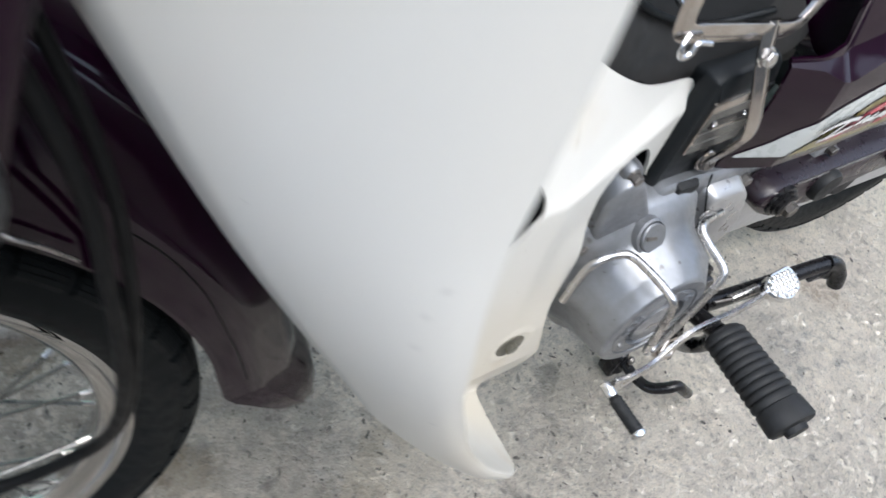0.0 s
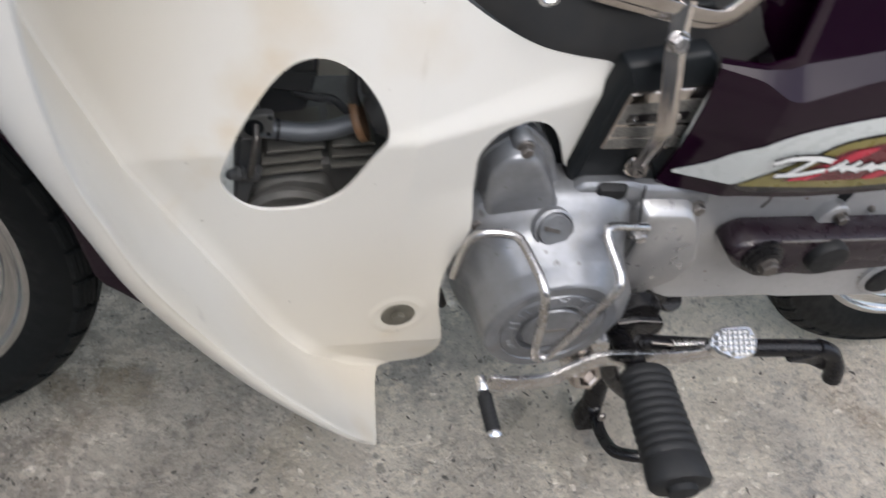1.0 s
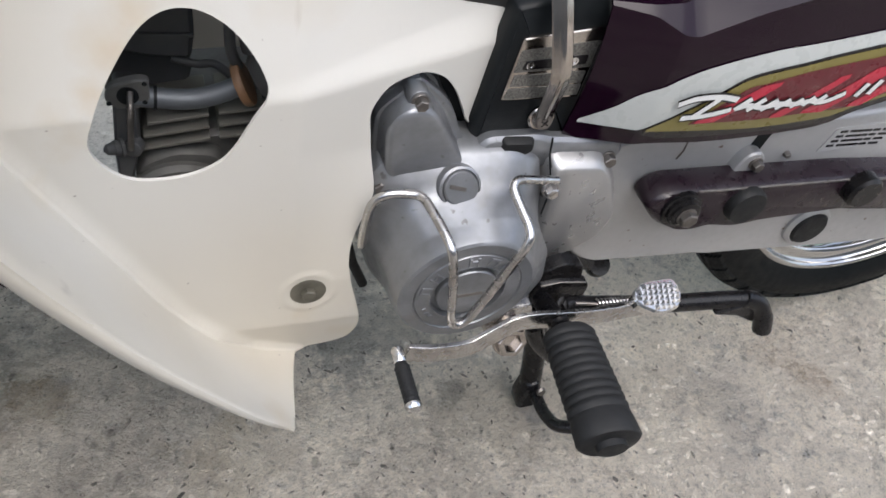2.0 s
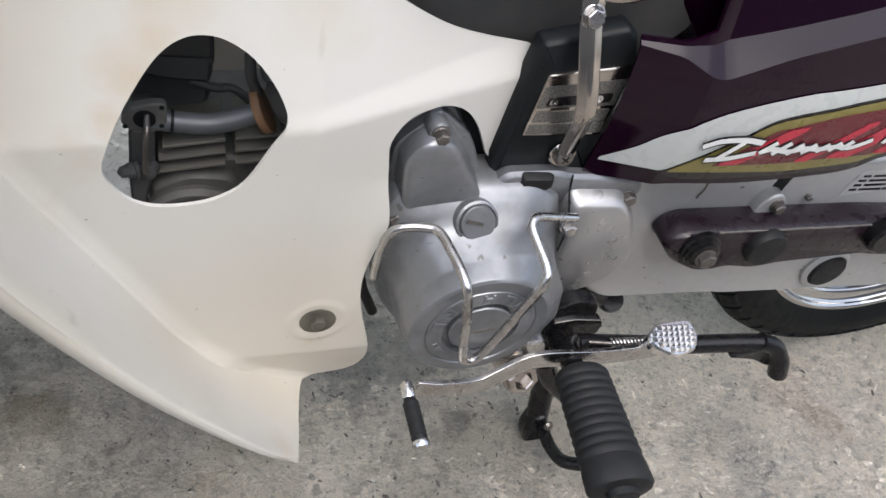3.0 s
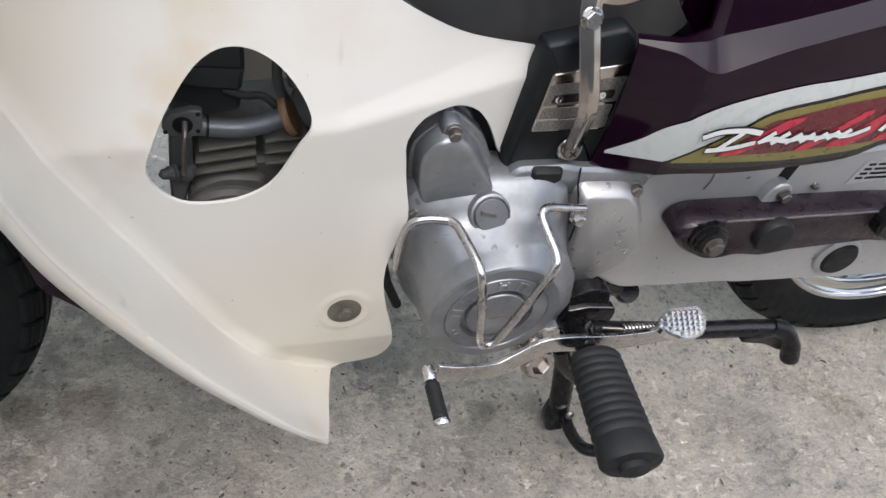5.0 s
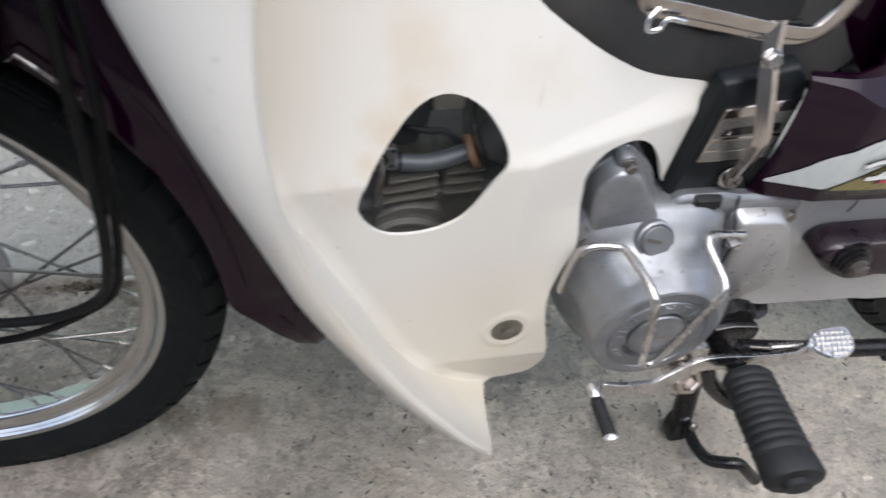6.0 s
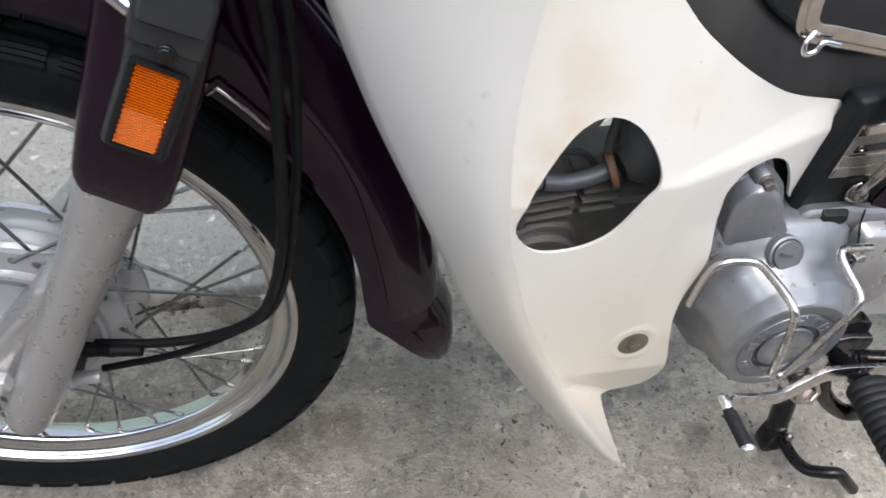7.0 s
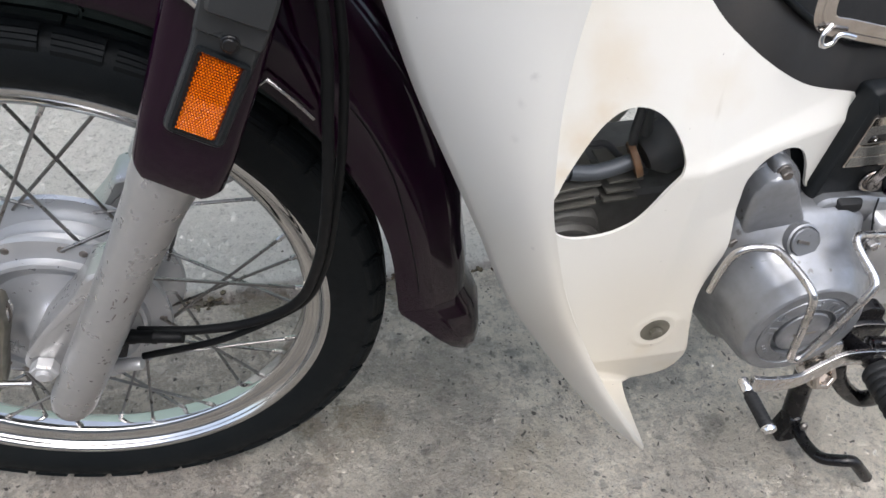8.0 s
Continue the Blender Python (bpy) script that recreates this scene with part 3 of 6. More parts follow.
def leg_shield(side):
    n = 150
    e, s, f = spline([(x, y, z) for z, x, y in RIDGE], 12), spline([(x, y, z) for z, x, y in FORE], 12), spline([(x, 0, z) for z, x in FOLD], 12)

    def at(c, t):
        k = t * (len(c) - 1)
        i = min(int(k), len(c) - 2)
        return c[i] + (c[i + 1] - c[i]) * (k - i)

    rows = []
    for i in range(n + 1):
        t = i / n
        E_, S_, F_ = at(e, t), at(s, t), at(f, t)
        F_ = np.array((F_[0], shield_y(F_[0], F_[2]), F_[2]))
        bulge = E_ * 0.72 + S_ * 0.28 + np.array((-0.30, -0.70, 0)) * np.linalg.norm(E_ - S_) * 0.26
        roll = min(1.0, max(0.0, (E_[2] - 0.42) / 0.18)) * 0.0028
        G_ = E_ + np.array((0.76, -0.62, 0.0)) * roll
        back = S_ + np.array((0.012, 0.018, 0.0)) * min(1.0, max(0.02, (S_[2] - 0.33) / 0.12))
        lean = min(1.0, np.linalg.norm(F_ - E_) / 0.05)
        lip = lean * (bulge - E_) / (np.linalg.norm(bulge - E_) + 1e-9) * 0.0020
        knee = F_ + (G_ - F_) * 0.16 + np.array((-0.004, 0.0, 0.0))
        lip2 = lean * (knee - G_) / (np.linalg.norm(knee - G_) + 1e-9) * 0.0020
        row = [back]
        row += [(1 - u) ** 2 * S_ + 2 * u * (1 - u) * bulge + u * u * (E_ + lip) for u in np.linspace(0, 1, 11)]
        mid = (E_ + G_) / 2 + np.array((-0.3, -0.6, 0.0)) * roll * 0.25
        row += [E_ * 0.6 + mid * 0.4 + (lip + lip2) * 0.1, G_ * 0.6 + mid * 0.4 + (lip + lip2) * 0.1]
        row += [(1 - u) ** 2 * (G_ + lip2) + 2 * u * (1 - u) * knee + u * u * F_ for u in np.linspace(0, 1, 15)]
        rows.append(row)
    bm = stack(rows, closed=False)
    bm.verts.ensure_lookup_table()
    wing = [bm.verts[(i + 1) * len(rows[0]) - 1] for i in range(n + 1)]
    top = [(0.418, 0.82), (0.42, 0.76), (0.425, 0.70), (0.441, 0.647), (0.460, 0.613), (0.4827, 0.585), (0.505, 0.5655), (0.5405, 0.5405), (0.578, 0.5195), (0.61, 0.508), (0.641, 0.5000)]
    rear = [(0.6445, 0.494), (0.645, 0.480), (0.6440, 0.458), (0.6400, 0.436), (0.6335, 0.4158), (0.6270, 0.4175), (0.6200, 0.432), (0.6120, 0.4475), (0.600, 0.4622), (0.585, 0.4700), (0.572, 0.4700),
            (0.5575, 0.4650), (0.5475, 0.449), (0.5490, 0.430), (0.5510, 0.4115), (0.5555, 0.379), (0.5480, 0.357), (0.5420, 0.337), (0.5410, 0.315), (0.5450, 0.290), (0.5500, 0.270),
            (0.5540, 0.250), (0.5550, 0.228), (0.5470, 0.208), (0.528, 0.2005), (0.505, 0.198)]
    seam = [np.array((q[0] + 0.0035, q[2])) for q in f]
    outline = [tuple(q) for q in seam] + [tuple(q) for q in spline(top[::1], 5)] + [tuple(q) for q in spline(rear, 3)][:-1]
    opening = [tuple(q) for q in spline([(0.380, 0.444), (0.3865, 0.466), (0.398, 0.488), (0.4135, 0.510), (0.4285, 0.5205), (0.4445, 0.5212), (0.4595, 0.5137), (0.471, 0.501), (0.479, 0.4862), (0.481, 0.474),
                                         (0.472, 0.458), (0.460, 0.436), (0.449, 0.4245), (0.430, 0.4165), (0.404, 0.4158), (0.388, 0.4260)], 5, True)]
    sheet = skin(outline, shield_y, 0.0028, [opening])
    at_seam = {}
    for ed in sheet.edges:
        if len(ed.link_faces) == 1:
            for v in ed.verts:
                d = [math.hypot(v.co.x - q[0], v.co.z - q[1]) for q in seam]
                k = int(np.argmin(d))
                if d[k] < 0.0012:
                    at_seam[v] = (k, v.co.z)
    old = {v: bm.verts.new(v.co) for v in sheet.verts}
    for fc in sheet.faces:
        bm.faces.new([old[v] for v in fc.verts])
    panel = [old[v] for v in sorted(at_seam, key=at_seam.get)]
    sheet.free()
    # sew the wing to the side face
    i = j = 0
    while i < len(wing) - 1 or j < len(panel) - 1:
        go = j >= len(panel) - 1 or (i < len(wing) - 1 and (wing[i + 1].co - panel[j].co).length <= (wing[i].co - panel[j + 1].co).length)
        tri = (wing[i], wing[i + 1], panel[j]) if go else (wing[i], panel[j + 1], panel[j])
        bm.faces.new(tri)
        i, j = (i + 1, j) if go else (i, j + 1)
    if side > 0:
        for v in bm.verts:
            v.co.y = -v.co.y
    ob = part("leg_shield", bm, IVORY, bike, "ivory plastic leg shield with a rounded side opening", smooth=80, thick=0.0028, offset=0.0)
    return ob


shield = leg_shield(-1)
leg_shield(1)
bolt(shield, (0.511, shield_y(0.511, 0.289) - 0.0005, 0.289), (0, -1, 0), 0.0058, 0.0045, OLIVE_STEEL, washer=2.4, name="shield_bolt")

# ---- front end, turned a little to the left ----
TURNED = Matrix.Rotation(radians(-4.5), 4, "Z")
AXLE = Vector((0, 0, 0.2815))


def front(ob):
    ob.matrix_basis = TURNED
    return ob


def wheel(name, axle, rim_r, tyre_r, half, m, label, blocks, spokes=36, hub=True):
    """Spoked wheel: chrome rim with tyre, tread, hub, spokes and nipples."""
    side = [(0.0000, 0.60), (0.0022, 0.66), (0.0022, 0.71), (0.0000, 0.745), (-0.0035, 0.74), (-0.0055, 0.69), (-0.0065, 0.60), (-0.0075, 0.50), (-0.0100, 0.44), (-0.0165, 0.385), (-0.0205, 0.33), (-0.0222, 0.26), (-0.0225, 0.12)]
    rim_prof = [(rim_r + a, -half * d) for a, d in side] + [(rim_r + a, half * d) for a, d in side[::-1]]
    rim = part(name, lathe(rim_prof, axle, (0, 1, 0), 128, caps=False), RIM_CHROME, bike, label, smooth=40)
    rim.matrix_basis = m
    h = tyre_r - rim_r
    prof = [(rim_r - 0.004, -half * 0.62), (rim_r + 0.004, -half * 0.80), (rim_r + h * 0.25, -half * 0.97), (rim_r + h * 0.45, -half), (rim_r + h * 0.66, -half * 0.94), (rim_r + h * 0.80, -half * 0.78),
            (rim_r + h * 0.885, -half * 0.55), (rim_r + h * 0.925, -half * 0.25), (rim_r + h * 0.93, 0)]
    prof += [(r, -d) for r, d in prof[-2::-1]]
    part("tyre", lathe(prof, axle, (0, 1, 0), 120, caps=False), TYRE, rim, "black rubber road tyre", smooth=60)
    # tread: shoulder blocks with sipes and two centre ribs
    bm = bmesh.new()
    for k in range(blocks):
        for sgn in (-1, 1):
            w0 = 2 * math.pi * (k + (0.25 if sgn > 0 else 0)) / blocks
            span = 2 * math.pi / blocks * 0.40
            for r0, d0, r1, d1 in ((0.665, 0.945, 0.715, 0.895), (0.73, 0.875, 0.775, 0.82), (0.788, 0.80, 0.828, 0.735), (0.84, 0.71, 0.878, 0.60)):
                rr = [(rim_r + h * a + lift, sgn * half * (d + lift * 10)) for a, d, lift in ((r0, d0, -0.001), (r0 + 0.02, d0, 0.0028), (r1 + 0.02, d1, 0.0028), (r1, d1, -0.001))]
                rings = []
                for w in np.linspace(w0 - span, w0 + span, 5):
                    rings.append([axle + Vector((r * math.cos(w), d, r * math.sin(w))) for r, d in rr])
                stack(rings, bm=bm)
    for d0, d1 in ((-0.48, -0.22), (-0.14, 0.14), (0.22, 0.48)):
        for k in range(blocks // 2):
            w0 = 4 * math.pi * (k + 0.3 * abs(d0)) / blocks
            span = 2 * math.pi / blocks * 0.965
            rr = [(rim_r + h * 0.92, d0 * half), (tyre_r - 0.001 * abs(d0 + d1) * 2, d0 * half), (tyre_r - 0.001 * abs(d0 + d1), d1 * half), (rim_r + h * 0.92, d1 * half)]
            stack([[axle + Vector((r * math.cos(w), d, r * math.sin(w))) for r, d in rr] for w in np.linspace(w0 - span, w0 + span, 7)], bm=bm)
    part("tread", bm, TYRE, rim, "moulded tread blocks with sipes", smooth=30)
    hub_prof = [(0.012, -0.030), (0.058, -0.029), (0.066, -0.031), (0.0685, -0.0345), (0.072, -0.034), (0.0735, -0.028), (0.091, -0.0265), (0.092, -0.0225), (0.080, -0.022), (0.078, -0.016), (0.0802, -0.0125),
                (0.0775, -0.009), (0.0797, -0.0045), (0.077, 0.002), (0.078, 0.0125), (0.097, 0.0165), (0.098, 0.021), (0.060, 0.024), (0.05, 0.05), (0.012, 0.052)]
    hub_ob = part("hub", lathe(hub_prof, axle, (0, 1, 0), 72), HUB, rim, "cast aluminium drum hub", smooth=35)
    for k in range(spokes):
        sgn = 1 if k % 2 else -1
        w = 2 * math.pi * k / spokes
        lead = 0.62 * (-1 if ((k + 1) // 2) % 2 else 1)
        rh = 0.084 if sgn < 0 else 0.090
        a = axle + Vector((rh * math.cos(w + lead), -0.0285 if sgn < 0 else 0.0155, rh * math.sin(w + lead)))
        b = axle + Vector(((rim_r - 0.020) * math.cos(w), sgn * 0.004, (rim_r - 0.020) * math.sin(w)))
        a = a + Vector((0, 0.008 if ((k + 1) // 2) % 2 and sgn < 0 else 0.0, 0))
        part("spoke", tube([a, b], 0.00155, 6), SPOKE, rim, smooth=60)
        t = (b - a).normalized()
        part("nipple", lathe([(0.0024, 0), (0.0024, 0.010), (0.0034, 0.011), (0.0034, 0.015)], b - t * 0.012, t, 8), STEEL, rim, smooth=40)
        hole = Vector((rh * math.cos(w + lead), -0.0268 if sgn < 0 else 0.0158, rh * math.sin(w + lead)))
        if sgn < 0:
            part("spoke_head", lathe([(0.0034, 0), (0.0034, 0.0012), (0.002, 0.002)], axle + hole, (0, -1, 0), 8), DARK_STEEL, hub_ob, smooth=40)
    return rim


wheel("front_wheel", AXLE, 0.2285, 0.2815, 0.031, TURNED, "spoked chrome front wheel with a black tyre", 44)

# brake plate cone, axle nut and spacer
bm = lathe([(0.060, -0.028), (0.054, -0.030), (0.040, -0.032), (0.028, -0.038), (0.021, -0.050), (0.018, -0.056), (0.012, -0.058)], AXLE, (0, 1, 0), 48)
front(part("brake_plate", bm, HUB, bike, "silver brake plate of the front hub", smooth=50))
bm = lathe([(0.0165, 0.050), (0.0165, 0.0725), (0.0150, 0.0745), (0.0125, 0.0750)], AXLE + Vector((-0.002, 0, -0.0035)), (0, -1, 0), 24)
lathe([(0.0112, 0), (0.0112, 0.009), (0.0098, 0.0105)], AXLE + Vector((-0.002, -0.0745, -0.0035)), (0, -1, 0), 6, bm=bm)
lathe([(0.006, 0), (0.006, 0.013), (0.005, 0.014)], AXLE + Vector((-0.002, -0.0745, -0.0035)), (0, -1, 0), 14, bm=bm)
front(part("axle_nut", bm, SILVER, bike, "axle nut on its boss", smooth=35))

# fork legs
LEAN_X = 0.526
FK_A = Vector((LEAN_X, 0, 1)).normalized()
FK_B = Vector((FK_A.z, 0, -FK_A.x))


def fork_point(z, b=0.0, y=-0.088):
    return Vector((0.0135 + LEAN_X * (z - 0.257), y, z)) + FK_B * b


def leg_point(z, b=0.0, y=-0.0755):
    return Vector((0.0209 + 0.477 * (z - 0.257), y, z)) + FK_B * b


def fork_leg(y):
    s = 1 if y < 0 else -1
    rings = []
    for z, rb, ry in ((0.214, 0.004, 0.004), (0.216, 0.011, 0.012), (0.221, 0.0165, 0.017), (0.231, 0.0192, 0.0195), (0.27, 0.0194, 0.0205), (0.31, 0.0190, 0.021), (0.40, 0.0194, 0.0215),
                      (0.455, 0.0215, 0.023), (0.475, 0.0235, 0.025), (0.490, 0.0240, 0.025), (0.496, 0.022, 0.023), (0.53, 0.020, 0.021)):
        c = leg_point(z, 0, y)
        rings.append([c + FK_B * (rb * math.cos(w)) + Vector((0, ry * math.sin(w), 0)) for w in (2 * math.pi * k / 36 for k in range(36))])
    leg = front(part("fork_leg", stack(rings), FORK_SILVER, bike, "silver painted fork leg with scuffs", smooth=45))
    # web that carries the axle boss
    web = rounded([(-0.019, 0.272), (-0.010, 0.260), (0.03, 0.256), (0.06, 0.33), (0.075, 0.385), (0.052, 0.380), (0.040, 0.359), (0.004, 0.316), (-0.015, 0.290)], 0.005)
    ys = (y + s * 0.040, y + s * 0.036, y + s * 0.003, y + s * 0.0005)
    part("axle_web", plate(web, [(0.003, ys[0]), (0, ys[1]), (0, ys[2]), (0.003, ys[3])]), FORK_SILVER, leg, smooth=40)
    if y < 0:
        rnd = random.Random(4)
        for _ in range(6):
            z = 0.385 + rnd.uniform(-0.03, 0.05)
            w = rnd.uniform(-0.2, 0.5)
            c = leg_point(z, 0.0195 * math.sin(w), y - 0.0216 * math.cos(w))
            part("scuff", box(c, 0.0009, 0.0006, rnd.uniform(0.002, 0.007), Euler((0, radians(rnd.uniform(10, 40)), 0)).to_matrix()), DARK_STEEL, leg, smooth=0)
    return leg


fork_leg(-0.0755)
fork_leg(0.0755)


def fork_cover(y):
    """Painted upper fork shroud with a pointed foot."""
    s = 1 if y < 0 else -1
    rings = []
    for z, lo, hi, yy in ((0.500, -0.029, 0.026, 0.86), (0.505, -0.030, 0.028, 0.96), (0.526, -0.031, 0.0285, 1.0), (0.58, -0.033, 0.0275, 1.0), (0.64, -0.034, 0.024, 1.0), (0.74, -0.034, 0.020, 1.0)):
        ring = []
        for u, v in rounded([(lo, -0.024 * yy), (hi, -0.027 * yy), (hi, 0.03), (lo, 0.03)], 0.009, 5):
            drop = -0.020 * (1 - abs((u - (lo + hi) / 2) / ((hi - lo) / 2)) ** 1.2) * (1 if z < 0.515 else 0) * (1 if z < 0.503 else 0.9)
            ring.append(fork_point(z, u - 0.14 * (z - 0.5), y) + Vector((0, s * v, 0)) + FK_A * drop)
        rings.append(ring)
    return front(part("fork_cover", stack(rings), MAROON, bike, "dark maroon painted fork cover", smooth=40))


cover_left = fork_cover(-0.088)
fork_cover(0.088)

# reflector unit on the fork cover
mount = rounded([(0.1395, 0.5446), (0.1712, 0.5285), (0.1934, 0.5796), (0.2125, 0.624), (0.2125, 0.655), (0.181, 0.655), (0.1620, 0.5950)], 0.006, 5)
bezel = part("reflector_mount", plate(mount, [(0.0, -0.108), (0.0, -0.117), (0.0022, -0.1195)]), MOUNT_GREY, cover_left, "dark grey plastic reflector mount", smooth=40, bevel=0.0008)
step = rounded([(0.1665, 0.6095), (0.2005, 0.595), (0.2125, 0.628), (0.2125, 0.655), (0.181, 0.655)], 0.004, 4)
part("mount_step", plate(step, [(0, -0.118), (0.0, -0.1222), (0.0015, -0.1235)]), MOUNT_GREY, bezel, smooth=40)
step = rounded([(0.174, 0.622), (0.206, 0.610), (0.2125, 0.628), (0.2125, 0.655), (0.185, 0.655)], 0.004, 4)
part("mount_step", plate(step, [(0, -0.123), (0.0, -0.1275), (0.002, -0.1295)]), MOUNT_GREY, bezel, smooth=40)
lens = [(0.1475, 0.547), (0.1685, 0.5365), (0.1905, 0.5865), (0.1697, 0.5970)]
frame_out, frame_in = rounded(inset(lens, -0.004), 0.004, 5), rounded(lens, 0.0025, 5)
bm = stack([[(x, -0.118, z) for x, z in frame_out], [(x, -0.1222, z) for x, z in frame_out], [(x, -0.1226, z) for x, z in inset(frame_out, 0.002)], [(x, -0.1212, z) for x, z in frame_in], [(x, -0.118, z) for x, z in frame_in]], False, False)
part("reflector_frame", bm, BLACK, bezel, smooth=40)
# prism face: rows of small hexagonal studs on an amber plate
lens_plate = part("reflector", plate(frame_in, [(0, -0.117), (0.0005, -0.1198)]), AMBER_BASE, bezel, "amber prismatic side reflector", smooth=0)
bm = bmesh.new()
u = Vector((0.021, 0, -0.0103)).normalized()
v = Vector((0.020, 0, 0.0452)).normalized()
for i in range(13):
    for j in range(31):
        c = Vector((0.1487, -0.1197, 0.5477)) + u * (0.00165 * (i + (0.5 if j % 2 else 0))) + v * (0.00172 * j)
        if inside([tuple(q) for q in inset(lens, 0.0008)], c.x, c.z):
            lathe([(0.00078, 0), (0.00070, 0.0004), (0.00025, 0.0011)], c, (0.15 if j > 13 else -0.2, -1, 0.25 if j > 13 else -0.1), 6, bm=bm)
part("prism_face", bm, AMBER, lens_plate, "rows of small amber prisms", smooth=0)
screw = bolt(bezel, (0.1845, -0.1235, 0.6020), (0, -1, 0), 0.0040, 0.0016, FRAME_BLACK, 1.30, "screw", slot=True)
for tilt in (20, 110):
    part("screw_slot", box((0.1845, -0.1263, 0.6020), 0.0042, 0.0006, 0.0009, Euler((0, radians(tilt), 0)).to_matrix()), DARK_STEEL, screw, smooth=0)
# bright trim bar above the mount
front(part("fork_trim", tube([(0.085, -0.075, 0.70), (0.13, -0.10, 0.655), (0.172, -0.118, 0.622)], 0.005, 10), CHROME, bike, "chrome trim bar", smooth=60))

# front fender: section swept about the axle


def fender_ring(deg, r0, r1, hw):
    """Section of the fender at an angle about the axle: side walls, a step and a rounded crown, with an inner skin."""
    w = radians(deg)
    section = [(r0, -hw + 0.003), (r0, -hw), (r0 + (r1 - r0) * 0.2, -hw), (r0 + (r1 - r0) * 0.45, -hw + 0.001), (r0 + (r1 - r0) * 0.5, -hw + 0.004 * hw / 0.055), (r1 - (r1 - r0) * 0.2, -hw * 0.82), (r1, -hw * 0.55), (r1 + (r1 - r0) * 0.1, 0)]
    section += [(r, -d) for r, d in section[-2::-1]]
    section += [(r - (r1 - r0) * 0.07, d * 0.93) for r, d in section[-2:0:-1]]
    return [AXLE + Vector((r * math.cos(w), d, r * math.sin(w))) for r, d in section]


def fender():
    rings = []
    for deg in np.linspace(3.6, 158, 56):
        r0 = min(0.325, 0.293 + 0.0006 * max(0.0, deg - 10))
        r1 = 0.350 + 0.0012 * min(60.0, max(0.0, deg - 14))
        rings.append(fender_ring(deg, r0, r1, 0.0585 - 0.005 * min(1.0, max(0.0, (26 - deg) / 22))))
    ob = front(part("front_fender", stack(rings), MAROON, bike, "dark maroon front fender with a rear flap", smooth=50))
    # moulded flap at the tail, drawn to a point
    tail = []
    for deg, r0, r1, hw in ((3.6, 0.2930, 0.3500, 0.0537), (2.0, 0.2960, 0.3530, 0.0537), (0.4, 0.3045, 0.3585, 0.0536), (-1.8, 0.3150, 0.3650, 0.0530), (-4.6, 0.3290, 0.3700, 0.0510), (-7.3, 0.3450, 0.3735, 0.0460), (-9.6, 0.3585, 0.3745, 0.0360), (-11.2, 0.3665, 0.3735, 0.0210), (-11.9, 0.3710, 0.3730, 0.0080)):
        tail.append(fender_ring(deg, r0, r1, hw))
    part("flap", stack(tail), MAROON, ob, "glossy black-maroon mud flap", smooth=45)
    return ob


mudguard = fender()
seam_line = [AXLE + Vector((r * math.cos(radians(a)), -hw, r * math.sin(radians(a)))) for a, r, hw in ((44.5, 0.3425, 0.0570), (41.3, 0.3398, 0.0577), (37.9, 0.3361, 0.0578), (33.5, 0.3305, 0.0580), (29.7, 0.3252, 0.0581), (23.5, 0.3166, 0.0577), (14.9, 0.3100, 0.0558), (8.5, 0.3080, 0.0544))]
part("fender_seam", tube(spline(seam_line, 5), 0.0007, 6), CABLE, mudguard, "thin dark moulding seam", smooth=60)

part("fender_edge_bar", tube([(0.184, -0.0795, 0.5385), (0.1905, -0.0800, 0.5430), (0.2055, -0.0805, 0.5275), (0.218, -0.0815, 0.5125)], 0.0013, 8), STEEL, bike, "thin bright steel bar along the fender edge", smooth=60)

# brake and speedometer cables
path = spline([(0.195, -0.118, 0.75), (0.222, -0.120, 0.62), (0.224, -0.122, 0.54), (0.221, -0.119, 0.46), (0.212, -0.108, 0.395), (0.196, -0.093, 0.345), (0.160, -0.080, 0.312), (0.115, -0.070, 0.297), (0.065, -0.060, 0.292)], 7)
part("brake_cable", tube(path, 0.0040, 12), CABLE, bike, "thick black rubber brake cable", smooth=60)
path = spline([(0.206, -0.105, 0.75), (0.232, -0.112, 0.62), (0.234, -0.114, 0.53), (0.227, -0.110, 0.45), (0.219, -0.104, 0.395), (0.205, -0.090, 0.345), (0.172, -0.075, 0.305), (0.125, -0.062, 0.270), (0.06, -0.050, 0.245)], 7)
part("speedometer_cable", tube(path, 0.0032, 12), CABLE, bike, "thin black speedometer cable", smooth=60)
front(part("cable_stop", lathe([(0.0064, 0), (0.0064, 0.018), (0.0056, 0.02), (0.0056, 0.032), (0.0062, 0.033), (0.0062, 0.036), (0.0054, 0.037), (0.0050, 0.058)], (0.050, -0.058, 0.290), (1, -0.12, 0.06), 16), CABLE, bike, "rubber cable boot", smooth=40))
front(part("cable_bracket", box((0.046, -0.056, 0.278), 0.022, 0.014, 0.024), RUBBER, bike, smooth=0, bevel=0.002))
front(part("cable_ferrule", lathe([(0.0075, -0.02), (0.009, -0.012), (0.009, -0.002), (0.006, 0.0), (0.006, 0.022), (0.005, 0.024)], (0.040, -0.049, 0.238), (1, -0.1, 0.2), 14), SILVER, bike, "silver cable ferrule", smooth=40))
